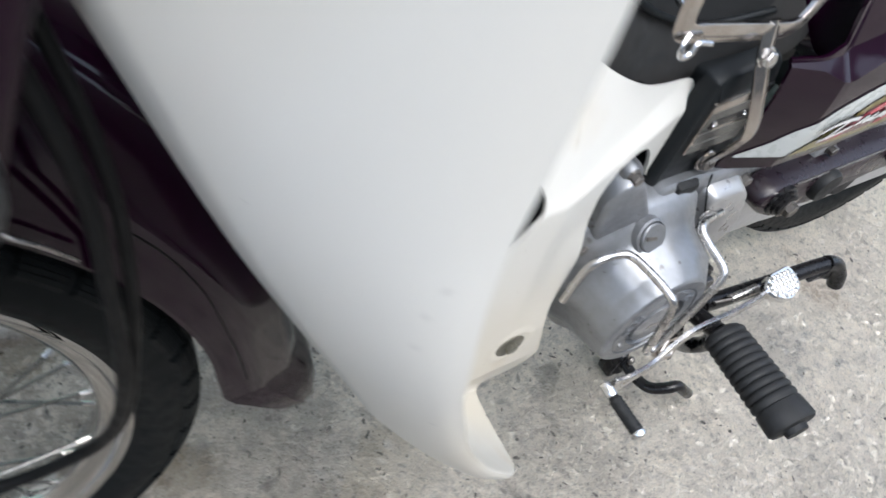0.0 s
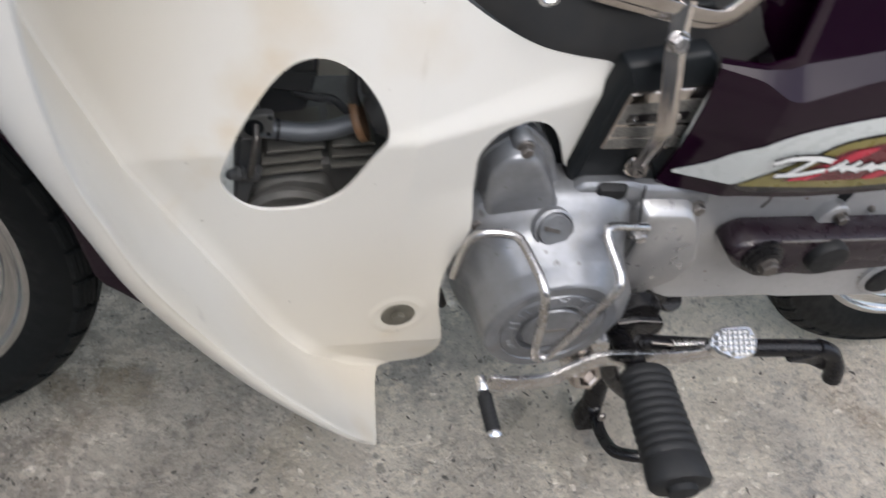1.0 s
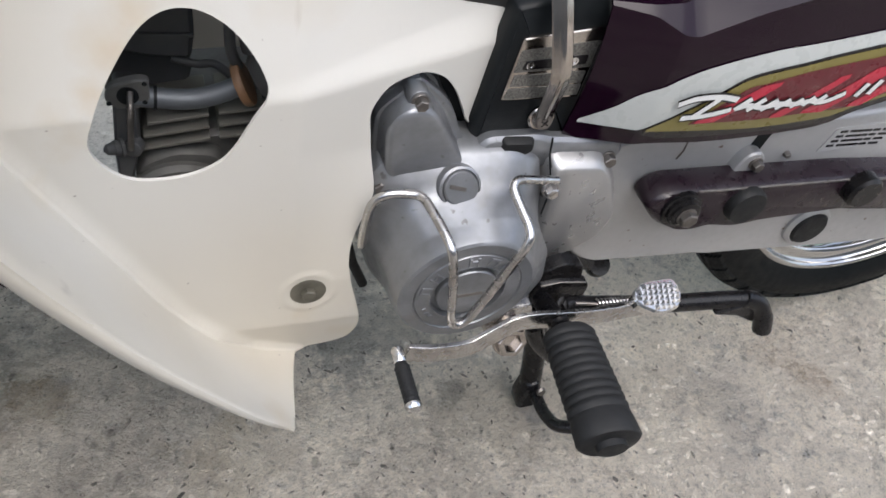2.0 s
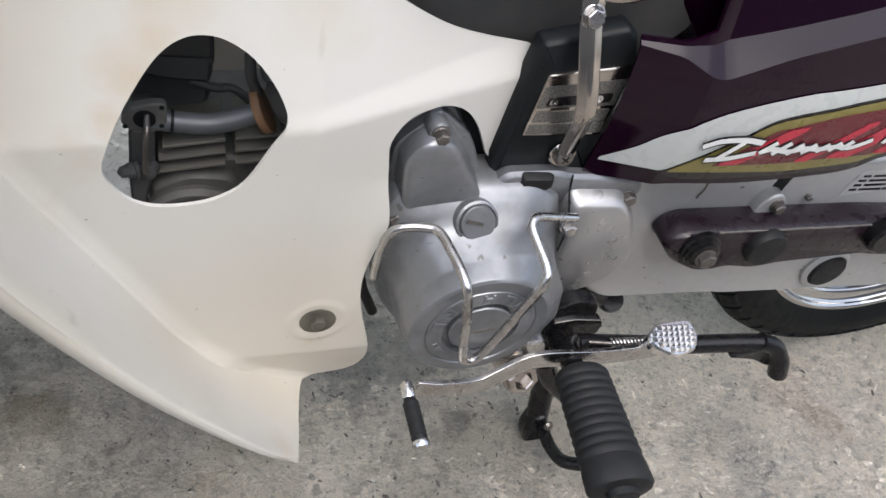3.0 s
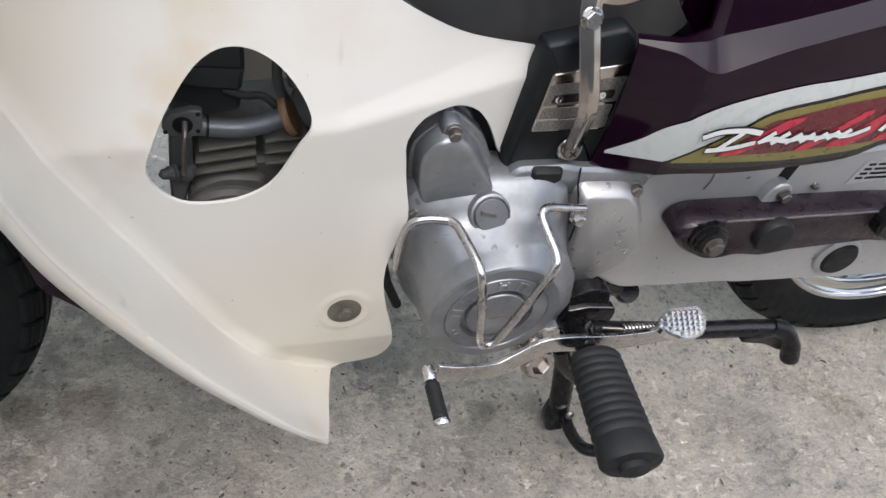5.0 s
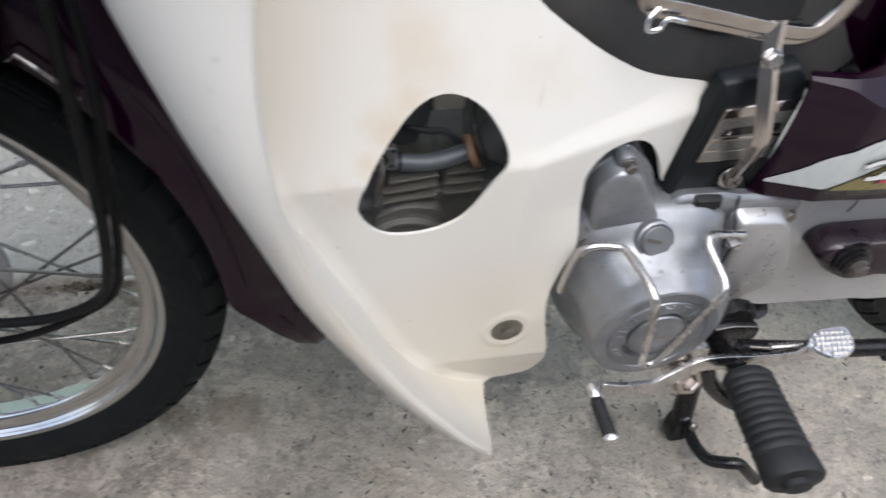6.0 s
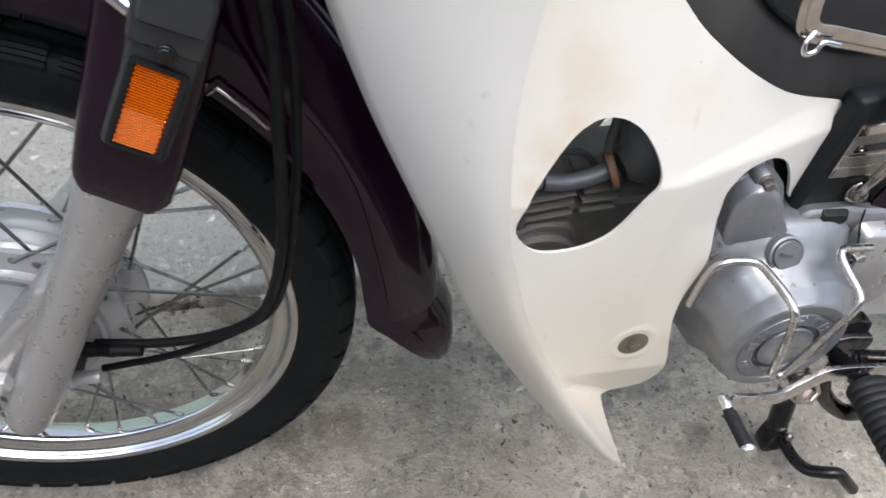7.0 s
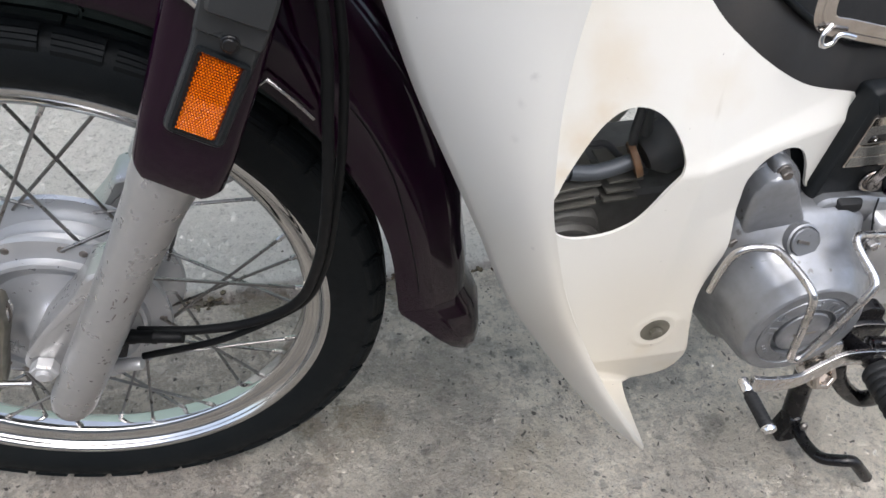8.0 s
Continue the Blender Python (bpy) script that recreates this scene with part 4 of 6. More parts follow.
# brake arm ahead of the axle
front(part("brake_arm", plate(rounded([(-0.070, 0.225), (-0.050, 0.232), (-0.044, 0.250), (-0.034, 0.285), (-0.022, 0.318), (-0.020, 0.345), (-0.060, 0.350), (-0.075, 0.30)], 0.006), [(0, -0.050), (0, -0.064), (0.002, -0.067)]), OLIVE_STEEL, bike, "dull olive steel brake lever arm", smooth=40))
front(part("brake_rod", tube([(-0.050, -0.072, 0.251), (-0.020, -0.074, 0.252)], 0.0030, 8), STEEL, bike, smooth=60))
front(part("arm_pivot", lathe([(0.020, 0), (0.020, 0.010), (0.016, 0.014), (0.012, 0.014), (0.012, 0.020), (0.008, 0.021)], (-0.040, -0.050, 0.326), (0, -1, 0.2), 24), STEEL, bike, "steel brake cam nut", smooth=35))
front(part("arm_washer", lathe([(0.0215, 0.006), (0.0215, 0.0085)], (-0.040, -0.050, 0.326), (0, -1, 0.2), 28), DARK_STEEL, bike, smooth=35))
front(part("paint_mark", lathe([(0.0035, 0), (0.003, 0.001)], (-0.036, -0.068, 0.306), (0, -1, 0), 12), material("yellow_paint_mark", (0.55, 0.42, 0.02), 0.5), bike, "dab of yellow paint", smooth=0))

# ---- engine ----


def polar(outline, c, n=72):
    """Resamples an outline by angle about a centre."""
    p = [np.array(q, float) for q in outline]
    out = []
    for k in range(n):
        w = 2 * math.pi * k / n
        d = np.array((math.cos(w), math.sin(w)))
        best = 0
        for a, b in zip(p, p[1:] + p[:1]):
            e = b - a
            det = d[0] * -e[1] + d[1] * e[0]
            if abs(det) > 1e-12:
                q = a - c
                s = (q[0] * -e[1] + q[1] * e[0]) / det
                t = (d[0] * q[1] - d[1] * q[0]) / det
                if s > best and -1e-6 <= t <= 1 + 1e-6:
                    best = s
        out.append(c + d * best)
    return np.array(out)


case_line = rounded([(0.574, 0.462), (0.596, 0.462), (0.613, 0.430), (0.628, 0.398), (0.70, 0.398), (0.752, 0.392), (0.775, 0.355), (0.772, 0.300), (0.73, 0.268), (0.70, 0.232), (0.655, 0.218), (0.606, 0.222), (0.572, 0.262), (0.552, 0.312), (0.553, 0.372), (0.557, 0.435)], 0.012)
engine = part("engine", plate(case_line, [(0.004, 0.095), (0, 0.085), (0, -0.074), (0.002, -0.078)]), ALU, bike, "cast aluminium horizontal engine", smooth=35)
# black plate added so the gap round the upper cover stays dark
part("shroud", plate(rounded([(0.545, 0.33), (0.543, 0.42), (0.552, 0.460), (0.576, 0.478), (0.606, 0.472), (0.624, 0.445), (0.648, 0.395), (0.64, 0.36)], 0.01), [(0, 0.03), (0, -0.068)]), BLACK, engine, "black plate filling the gap behind the upper cover", smooth=35)

MID = np.array((0.592, 0.408))
flange = polar(rounded([(0.570, 0.350), (0.5600, 0.385), (0.5570, 0.412), (0.5575, 0.432), (0.563, 0.440), (0.574, 0.450), (0.579, 0.459), (0.5835, 0.461), (0.590, 0.456), (0.601, 0.446), (0.610, 0.436), (0.620, 0.413), (0.636, 0.383), (0.610, 0.355)], 0.004, 3), MID, 80)
raised = polar(rounded([(0.569, 0.368), (0.5610, 0.408), (0.5592, 0.431), (0.562, 0.4405), (0.568, 0.4480), (0.578, 0.4515), (0.587, 0.4500), (0.594, 0.4440), (0.603, 0.4295), (0.614, 0.4105), (0.625, 0.394), (0.606, 0.370)], 0.005, 4), MID, 80)
rings = []
for y, w, d in ((-0.070, 0, -0.001), (-0.0865, 0, -0.001), (-0.0880, 0, 0.0004), (-0.0884, 0.42, 0), (-0.0896, 0.56, 0.0002), (-0.1030, 0.93, 0), (-0.1052, 1, 0.0006), (-0.1070, 1, 0.0026), (-0.1078, 1, 0.0060)):
    rings.append([(x, y, z) for x, z in inset(flange * (1 - w) + raised * w, d)])
upper = part("upper_cover", stack(rings), ALU, engine, "aluminium upper side cover", smooth=32)
part("bolt_boss", lathe([(0.0082, 0), (0.0080, 0.0130), (0.0072, 0.0146)], (0.5815, -0.0845, 0.4520), (0, -1, 0), 24), ALU, upper, smooth=40)
bolt(upper, (0.5815, -0.0990, 0.4520), (0, -1, 0), 0.0048, 0.006, washer=1.25)

# generator cover
GEN = np.array((0.621, 0.3215))
base = polar(rounded([(0.553, 0.392), (0.563, 0.404), (0.61, 0.407), (0.66, 0.407), (0.684, 0.396), (0.693, 0.365), (0.700, 0.325), (0.700, 0.285), (0.688, 0.254), (0.655, 0.236), (0.618, 0.233), (0.585, 0.250), (0.563, 0.285), (0.551, 0.335)], 0.005, 4), GEN, 96)
# body with a faceted shoulder, a bevel and a round face
shoulder = polar(rounded([(0.5630, 0.329), (0.571, 0.348), (0.587, 0.3660), (0.606, 0.3765), (0.628, 0.3810), (0.652, 0.3795), (0.675, 0.365), (0.689, 0.339), (0.694, 0.305), (0.683, 0.274), (0.658, 0.258), (0.620, 0.255), (0.589, 0.268), (0.569, 0.296)], 0.004, 4), GEN, 96)
face = polar([(GEN[0] + 0.0540 * math.cos(w), GEN[1] + 0.0540 * math.sin(w)) for w in np.linspace(0, 2 * math.pi, 97)[:-1]], GEN, 96)
rings = []
for y, w, d in ((-0.070, 0, -0.002), (-0.094, 0, -0.001), (-0.1010, 0.03, 0), (-0.1045, 0.12, 0), (-0.1130, 0.46, 0), (-0.1165, 0.60, 0), (-0.1210, 0.72, 0), (-0.1285, 0.83, 0), (-0.1430, 0.975, 0), (-0.1452, 1.0, 0)):
    rings.append([(x, y, z) for x, z in inset(base * (1 - w) + shoulder * w, d)])
for y, w, d in ((-0.1470, 0.14, 0), (-0.1590, 0.92, 0), (-0.1608, 1.0, 0.0005), (-0.1622, 1.0, 0.0025), (-0.1625, 1.0, 0.0110), (-0.1612, 1.0, 0.0117), (-0.1610, 1.0, 0.0124), (-0.1622, 1.0, 0.0132), (-0.1624, 1.0, 0.0236), (-0.1630, 1.0, 0.0246), (-0.1580, 1.0, 0.0256), (-0.1580, 1.0, 0.030)):
    rings.append([(x, y, z) for x, z in inset(shoulder * (1 - w) + face * w, d)])
gen = part("generator_cover", stack(rings), ALU, engine, "cast aluminium generator cover with a round face", smooth=28)
part("centre_cap", lathe([(0.0243, 0), (0.0243, 0.0045), (0.0235, 0.0055), (0.012, 0.0062), (0.006, 0.0060)], (GEN[0], -0.1575, GEN[1]), (0, -1, 0), 40), ALU, gen, smooth=35)
part("cap_slot", box((GEN[0] + 0.001, -0.1636, GEN[1] - 0.001), 0.021, 0.0012, 0.0026, Euler((0, radians(-4), 0)).to_matrix()), DARK_STEEL, gen, smooth=0)
# worn raised lettering, kept as plain blocks round the face
for k, deg in enumerate((168, 143, 118, 92, 66, 42)):
    w = radians(deg)
    c = Vector((GEN[0] + 0.0345 * math.cos(w), -0.1626, GEN[1] + 0.0345 * math.sin(w)))
    if k == 2:
        continue
    rot = Euler((0, -(w - math.pi / 2), 0)).to_matrix()
    bm = box(c + rot @ Vector((-0.0032, 0, 0)), 0.0022, 0.0016, 0.0088, rot)
    box(c + rot @ Vector((0.0032, 0, 0)), 0.0022, 0.0016, 0.0088, rot, bm=bm)
    box(c + rot @ Vector((0, 0, 0.0005 if k % 2 else 0.0034)), 0.005, 0.0016, 0.0022, rot, bm=bm)
    part("raised_mark", bm, ALU, gen, smooth=0, bevel=0.0004)
for deg in (205, 214, 222, 262, 270):
    w = radians(deg)
    c = Vector((GEN[0] + 0.035 * math.cos(w), -0.1626, GEN[1] + 0.035 * math.sin(w)))
    part("raised_mark", box(c, 0.0035, 0.001, 0.0035, Euler((0, -(w - math.pi / 2), 0)).to_matrix()), ALU, gen, smooth=0, bevel=0.0003)
# filler plug on its boss
plug_axis = Vector((0.0, -0.88, 0.47)).normalized()
plug = part("filler_plug", lathe([(0.0128, 0.0), (0.0128, 0.0050), (0.0120, 0.0060), (0.004, 0.0062)], (0.6148, -0.1185, 0.3893), plug_axis, 36), ALU, gen, "slotted aluminium filler plug", smooth=35)
part("plug_ring", lathe([(0.0165, -0.004), (0.0158, 0.0028), (0.0140, 0.0036), (0.0132, 0.0020)], (0.6148, -0.1185, 0.3893), plug_axis, 36), ALU, plug, smooth=35)
part("plug_slot", box(Vector((0.6148, -0.1185, 0.3893)) + plug_axis * 0.0060, 0.019, 0.0028, 0.0014, Euler((radians(62), radians(18), 0)).to_matrix()), DARK_STEEL, plug, smooth=0)
bolt(gen, (0.5615, -0.1005, 0.3815), (0, -1, 0), 0.0055, 0.006, washer=1.3)
bolt(gen, (0.6935, -0.1125, 0.3735), (0, -1, 0), 0.0055, 0.006, STEEL, washer=1.3)

# sprocket cover and the bridge above it
spk = rounded([(0.690, 0.398), (0.735, 0.396), (0.748, 0.384), (0.762, 0.358), (0.771, 0.330), (0.760, 0.302), (0.728, 0.283), (0.702, 0.284), (0.694, 0.34)], 0.010, 5)
part("sprocket_cover", plate(spk, [(-0.001, -0.06), (-0.001, -0.098), (0.002, -0.104), (0.006, -0.111), (0.009, -0.1125)]), FORK_SILVER, engine, "silver painted sprocket cover", smooth=40)
bridge = rounded([(0.628, 0.398), (0.640, 0.412), (0.680, 0.412), (0.690, 0.4085), (0.748, 0.4045), (0.756, 0.392), (0.746, 0.381), (0.70, 0.384), (0.66, 0.386)], 0.005, 4)
part("bridge_cover", plate(bridge, [(-0.002, -0.05), (-0.002, -0.0955), (0.0006, -0.0980), (0.0020, -0.0990)]), ALU, engine, smooth=40)
part("bolt_boss", lathe([(0.0095, 0), (0.0085, 0.016)], (0.7445, -0.082, 0.3885), (0, -1, 0), 20), ALU, engine, smooth=40)
bolt(engine, (0.7445, -0.0985, 0.3885), (0, -1, 0), 0.0055, 0.006, washer=1.2)
part("rubber_grommet", plate(rounded([(0.648, 0.398), (0.650, 0.414), (0.676, 0.413), (0.678, 0.402), (0.668, 0.396)], 0.004), [(0, -0.06), (0, -0.098), (0.003, -0.102)]), RUBBER, engine, "black rubber grommet", smooth=40)
part("cover_seam", tube([(0.6905, -0.0985, 0.412), (0.691, -0.1015, 0.398), (0.6955, -0.1115, 0.372), (0.6945, -0.112, 0.345)], 0.0008, 5), BLACK, engine, smooth=0)

# bent rod guard over the generator cover
rod = spline([(0.548, -0.119, 0.337), (0.5485, -0.1205, 0.36), (0.551, -0.1225, 0.383), (0.560, -0.124, 0.3925), (0.575, -0.126, 0.3935), (0.5835, -0.132, 0.3945), (0.588, -0.153, 0.394), (0.5915, -0.172, 0.390), (0.594, -0.178, 0.380), (0.600, -0.1785, 0.345),
              (0.6045, -0.178, 0.314), (0.609, -0.178, 0.3055), (0.617, -0.1775, 0.3065), (0.625, -0.177, 0.322), (0.640, -0.176, 0.362), (0.6485, -0.1745, 0.384), (0.6505, -0.168, 0.392), (0.647, -0.150, 0.400), (0.6455, -0.140, 0.405), (0.651, -0.134, 0.4065), (0.668, -0.129, 0.4005), (0.6885, -0.1245, 0.394)], 5)
part("guard_rod", tube(rod, 0.0034, 10), STEEL, bike, "bent stainless rod guard over the engine cover", smooth=60)

# cylinder head, barrel, intake and the dark parts behind the shield opening
head = part("cylinder_head", plate(rounded([(0.400, 0.29), (0.400, 0.380), (0.41, 0.392), (0.56, 0.40), (0.56, 0.28), (0.44, 0.275)], 0.008), [(0.004, 0.055), (0, 0.05), (0, -0.046), (0.004, -0.050)]), IRON, bike, "dark grey finned cylinder and head", smooth=35)
for k in range(3):
    for x0, x1, z, tilt in ((0.4035 + 0.0035 * k, 0.4500, 0.3945 + 0.0105 * k, -8.0), (0.4560, 0.486, 0.3995 + 0.0105 * k, -5.0)):
        part("fin", box(((x0 + x1) / 2, -0.040, z), x1 - x0, 0.044, 0.0024, Euler((0, radians(tilt), 0)).to_matrix()), FIN_GREY, head, smooth=0, bevel=0.0006)
part("head_step", plate(rounded([(0.398, 0.33), (0.399, 0.376), (0.425, 0.3875), (0.455, 0.3835), (0.475, 0.33)], 0.008), [(0, -0.04), (0, -0.056), (0.003, -0.060)]), IRON, head, smooth=40)
part("head_cap", lathe([(0.040, 0), (0.040, 0.006), (0.037, 0.010), (0.034, 0.010), (0.032, 0.008), (0.010, 0.010)], (0.428, -0.058, 0.338), (0, -1, 0), 40), IRON, head, "round head side cap", smooth=35)
# column, nut and boss take this dark grey for the shade they stand in
part("stud_column", plate(rounded([(0.387, 0.33), (0.3885, 0.39), (0.392, 0.432), (0.407, 0.432), (0.4055, 0.400), (0.397, 0.366), (0.396, 0.33)], 0.003), [(0, -0.03), (0, -0.064), (0.002, -0.067)]), TONED_DUSTY, head, smooth=40)
part("dome_nut", lathe([(0.0066, 0), (0.0066, 0.002), (0.0052, 0.0025), (0.0052, 0.0055), (0.0042, 0.007), (0.0036, 0.0105), (0.001, 0.0125)], (0.3945, -0.068, 0.4005), (-0.95, -0.3, 0.05), 12), TONED_DUSTY, head, smooth=30)
part("stud_boss", lathe([(0.0062, -0.004), (0.0062, 0.004), (0.004, 0.0055)], (0.4010, -0.068, 0.4005), (-0.3, -0.95, 0.0), 20), TONED_DUSTY, head, smooth=40)
pipe = spline([(0.404, -0.060, 0.4345), (0.416, -0.060, 0.4330), (0.4375, -0.060, 0.4305), (0.455, -0.060, 0.4335), (0.472, -0.060, 0.4405)], 6)
intake = part("intake_pipe", tube(pipe, 0.0068, 16), material("intake_aluminium", (0.13, 0.14, 0.152), 0.45, 0.4, scale=40), bike, "dull metal intake pipe", smooth=60)
part("intake_flange", plate(rounded([(0.3875, 0.438), (0.393, 0.4475), (0.409, 0.4515), (0.4155, 0.450), (0.4145, 0.433), (0.404, 0.4275), (0.392, 0.431)], 0.004), [(0, -0.060), (0, -0.0655), (0.001, -0.0665)]), IRON, intake, smooth=35)
part("flange_bore", lathe([(0.0066, 0), (0.0066, 0.0008), (0.004, 0.0004)], (0.402, -0.0663, 0.440), (0, -1, 0), 20), BLACK, intake, smooth=40)
for x, z in ((0.4125, 0.4485), (0.4115, 0.4345), (0.3905, 0.4345)):
    part("flange_hole", lathe([(0.0016, 0), (0.0016, 0.0006)], (x, -0.0663, z), (0, -1, 0), 10), BLACK, intake, smooth=0)
part("pipe_clamp", lathe([(0.0078, -0.001), (0.0078, 0.001)], (0.4175, -0.060, 0.4328), (1, 0, -0.12), 20), BLACK, intake, smooth=0)
part("breather_rod", tube(spline([(0.4035, -0.066, 0.442), (0.4028, -0.076, 0.436), (0.4010, -0.077, 0.420), (0.3995, -0.075, 0.404)], 6), 0.0021, 10), DARK_STEEL, intake, smooth=60)
part("insulator", lathe([(0.0148, 0), (0.0155, 0.001), (0.0155, 0.0045), (0.0148, 0.0055)], (0.4705, -0.060, 0.4405), (0.91, -0.1, 0.40), 24), BROWN, intake, "brown insulator block", smooth=35)
part("carburettor", lathe([(0.012, 0), (0.018, 0.006), (0.022, 0.012), (0.022, 0.05)], (0.480, -0.060, 0.4445), (0.9, 0.1, 0.42), 24), TONED_DUSTY, bike, "dark carburettor body", smooth=40)
part("air_box", plate(rounded([(0.375, 0.466), (0.385, 0.56), (0.445, 0.56), (0.4455, 0.4665), (0.4425, 0.446), (0.416, 0.448), (0.400, 0.4525)], 0.004), [(0, 0.02), (0, -0.036), (0.003, -0.039)]), TONED_DUSTY, bike, "black plastic box behind the shield", smooth=35)
part("box_rib", box((0.42, -0.0395, 0.4665), 0.05, 0.004, 0.0018, Euler((0, radians(3), 0)).to_matrix()), TONED_DUSTY, bike, smooth=0)
# plate added to fill the black area under the box
part("dark_filler", plate(rounded([(0.385, 0.40), (0.385, 0.458), (0.4405, 0.458), (0.4425, 0.425), (0.436, 0.40)], 0.004), [(0, 0.04), (0, -0.018), (0.003, -0.021)]), TONED_DUSTY, bike, "black plate filling the dark area behind the opening", smooth=35)
part("hose", tube(spline([(0.466, -0.060, 0.58), (0.4655, -0.061, 0.50), (0.4655, -0.060, 0.470), (0.470, -0.056, 0.452)], 6), 0.0036, 10), TONED_DUSTY, bike, "black rubber hose", smooth=60)
part("hose", tube(spline([(0.474, -0.052, 0.58), (0.473, -0.055, 0.50), (0.478, -0.056, 0.464)], 6), 0.0055, 10), TONED_DUSTY, bike, "black rubber hose", smooth=60)
part("frame_tube", tube(spline([(0.33, 0.0, 0.62), (0.43, 0.0, 0.52), (0.55, 0.0, 0.47), (0.72, 0, 0.45)], 6), 0.024, 16), TONED_DUSTY, bike, "black painted frame tube", smooth=60)
part("wiring", tube(spline([(0.43, -0.03, 0.442), (0.446, -0.032, 0.438), (0.458, -0.036, 0.440), (0.475, -0.04, 0.425), (0.50, -0.04, 0.41)], 6), 0.003, 8), TONED_DUSTY, bike, "black wiring loom", smooth=60)

part("drain_hose", tube([(0.5520, -0.050, 0.2870), (0.5640, -0.050, 0.2370), (0.5770, -0.049, 0.2030)], 0.0046, 12), RUBBER, bike, "short black drain hose", smooth=60)

# ---- pedals, pegs and stands ----
pedal_path = spline([(0.572, -0.185, 0.290), (0.592, -0.186, 0.286), (0.622, -0.183, 0.281), (0.640, -0.180, 0.2865), (0.660, -0.178, 0.2965), (0.680, -0.177, 0.2970), (0.72, -0.176, 0.2905), (0.758, -0.174, 0.2870), (0.80, -0.172, 0.288)], 6)
pedal = part("gear_pedal", tube(pedal_path, 0, flat=(0.0022, 0.0065, (0, 1, 0))), STEEL, bike, "bright steel heel and toe gear pedal", smooth=30, bevel=0.0006)
part("toe_joint", lathe([(0.0042, -0.0065), (0.0050, -0.005), (0.0050, 0.005), (0.0042, 0.0065)], (0.5655, -0.188, 0.2895), (0, 1, 0.1), 14), CHROME, pedal, smooth=40)
toe = [(0.0045, 0.0), (0.0045, 0.004)]
for k in range(8):
    toe += [(0.0056, 0.005 + k * 0.0037), (0.0061, 0.0063 + k * 0.0037), (0.0055, 0.0080 + k * 0.0037)]
toe += [(0.0060, 0.0345), (0.0058, 0.0355)]
part("toe_rubber", lathe(toe, (0.5655, -0.192, 0.2890), (0.02, -1, -0.06), 16), RUBBER, pedal, "ribbed black toe rubber", smooth=50)
part("toe_cap", lathe([(0.0062, 0), (0.0066, 0.002), (0.0055, 0.0045), (0.002, 0.0055)], (0.5662, -0.2275, 0.2869), (0.02, -1, -0.06), 16), CHROME, pedal, smooth=50)
heel_line = rounded([(-0.0270, 0.0040), (-0.0120, 0.0145), (0.0195, 0.0165), (0.0225, 0.0010), (0.0150, -0.0110), (-0.0050, -0.0160), (-0.0225, -0.0070)], 0.006, 4)
heel_m = Matrix.Translation((0.790, -0.176, 0.301)) @ Euler((radians(12), radians(4), 0)).to_matrix().to_4x4()
bm = stack([[heel_m @ Vector((a, b, z)) for a, b in inset(heel_line, d)] for d, z in ((0.005, -0.0105), (0.001, -0.009), (0, -0.001), (0.0014, 0.0012))])
pad = part("heel_pad", bm, POLISHED, pedal, "studded chrome heel pad", smooth=0)
for i in range(-6, 7):
    for j in range(-4, 5):
        a, b = i * 0.0052 + 0.0012 * j, j * 0.0048
        if inside([tuple(q) for q in inset(heel_line, 0.0028)], a, b):
            part("stud", lathe([(0.0034, 0), (0.0005, 0.0036)], heel_m @ Vector((a, b, 0.0010)), heel_m.to_3x3() @ Vector((0, 0, 1)), 4), POLISHED, pad, smooth=0)
clamp = rounded([(0.650, 0.280), (0.690, 0.283), (0.694, 0.262), (0.690, 0.243), (0.678, 0.234), (0.660, 0.238), (0.650, 0.256)], 0.005)
part("pedal_clamp", plate(clamp, [(0, -0.138), (0, -0.152), (0.0015, -0.1535)]), STEEL, pedal, smooth=35)
boss_at, boss_axis = (0.672, -0.1640, 0.2510), (0.12, -1, 0.45)
boss = part("pedal_boss", lathe([(0.0140, -0.006), (0.0152, -0.003), (0.0152, 0.0), (0.0138, 0.0012)], boss_at, boss_axis, 32), STRAP_CHROME, pedal, "browned steel pedal nut", smooth=35)
part("nut", lathe([(0.0142, 0.0008), (0.0142, 0.0055), (0.0128, 0.0068), (0.0092, 0.0068), (0.0084, 0.006), (0.0082, 0.001), (0.0030, 0.0008)], boss_at, boss_axis, 6), STRAP_CHROME, boss, smooth=20)
part("pedal_hub_bore", lathe([(0.0092, 0), (0.0092, 0.0035)], (0.6775, -0.1570, 0.2442), (0.12, -1, 0.12), 20), BLACK, pedal, smooth=0)


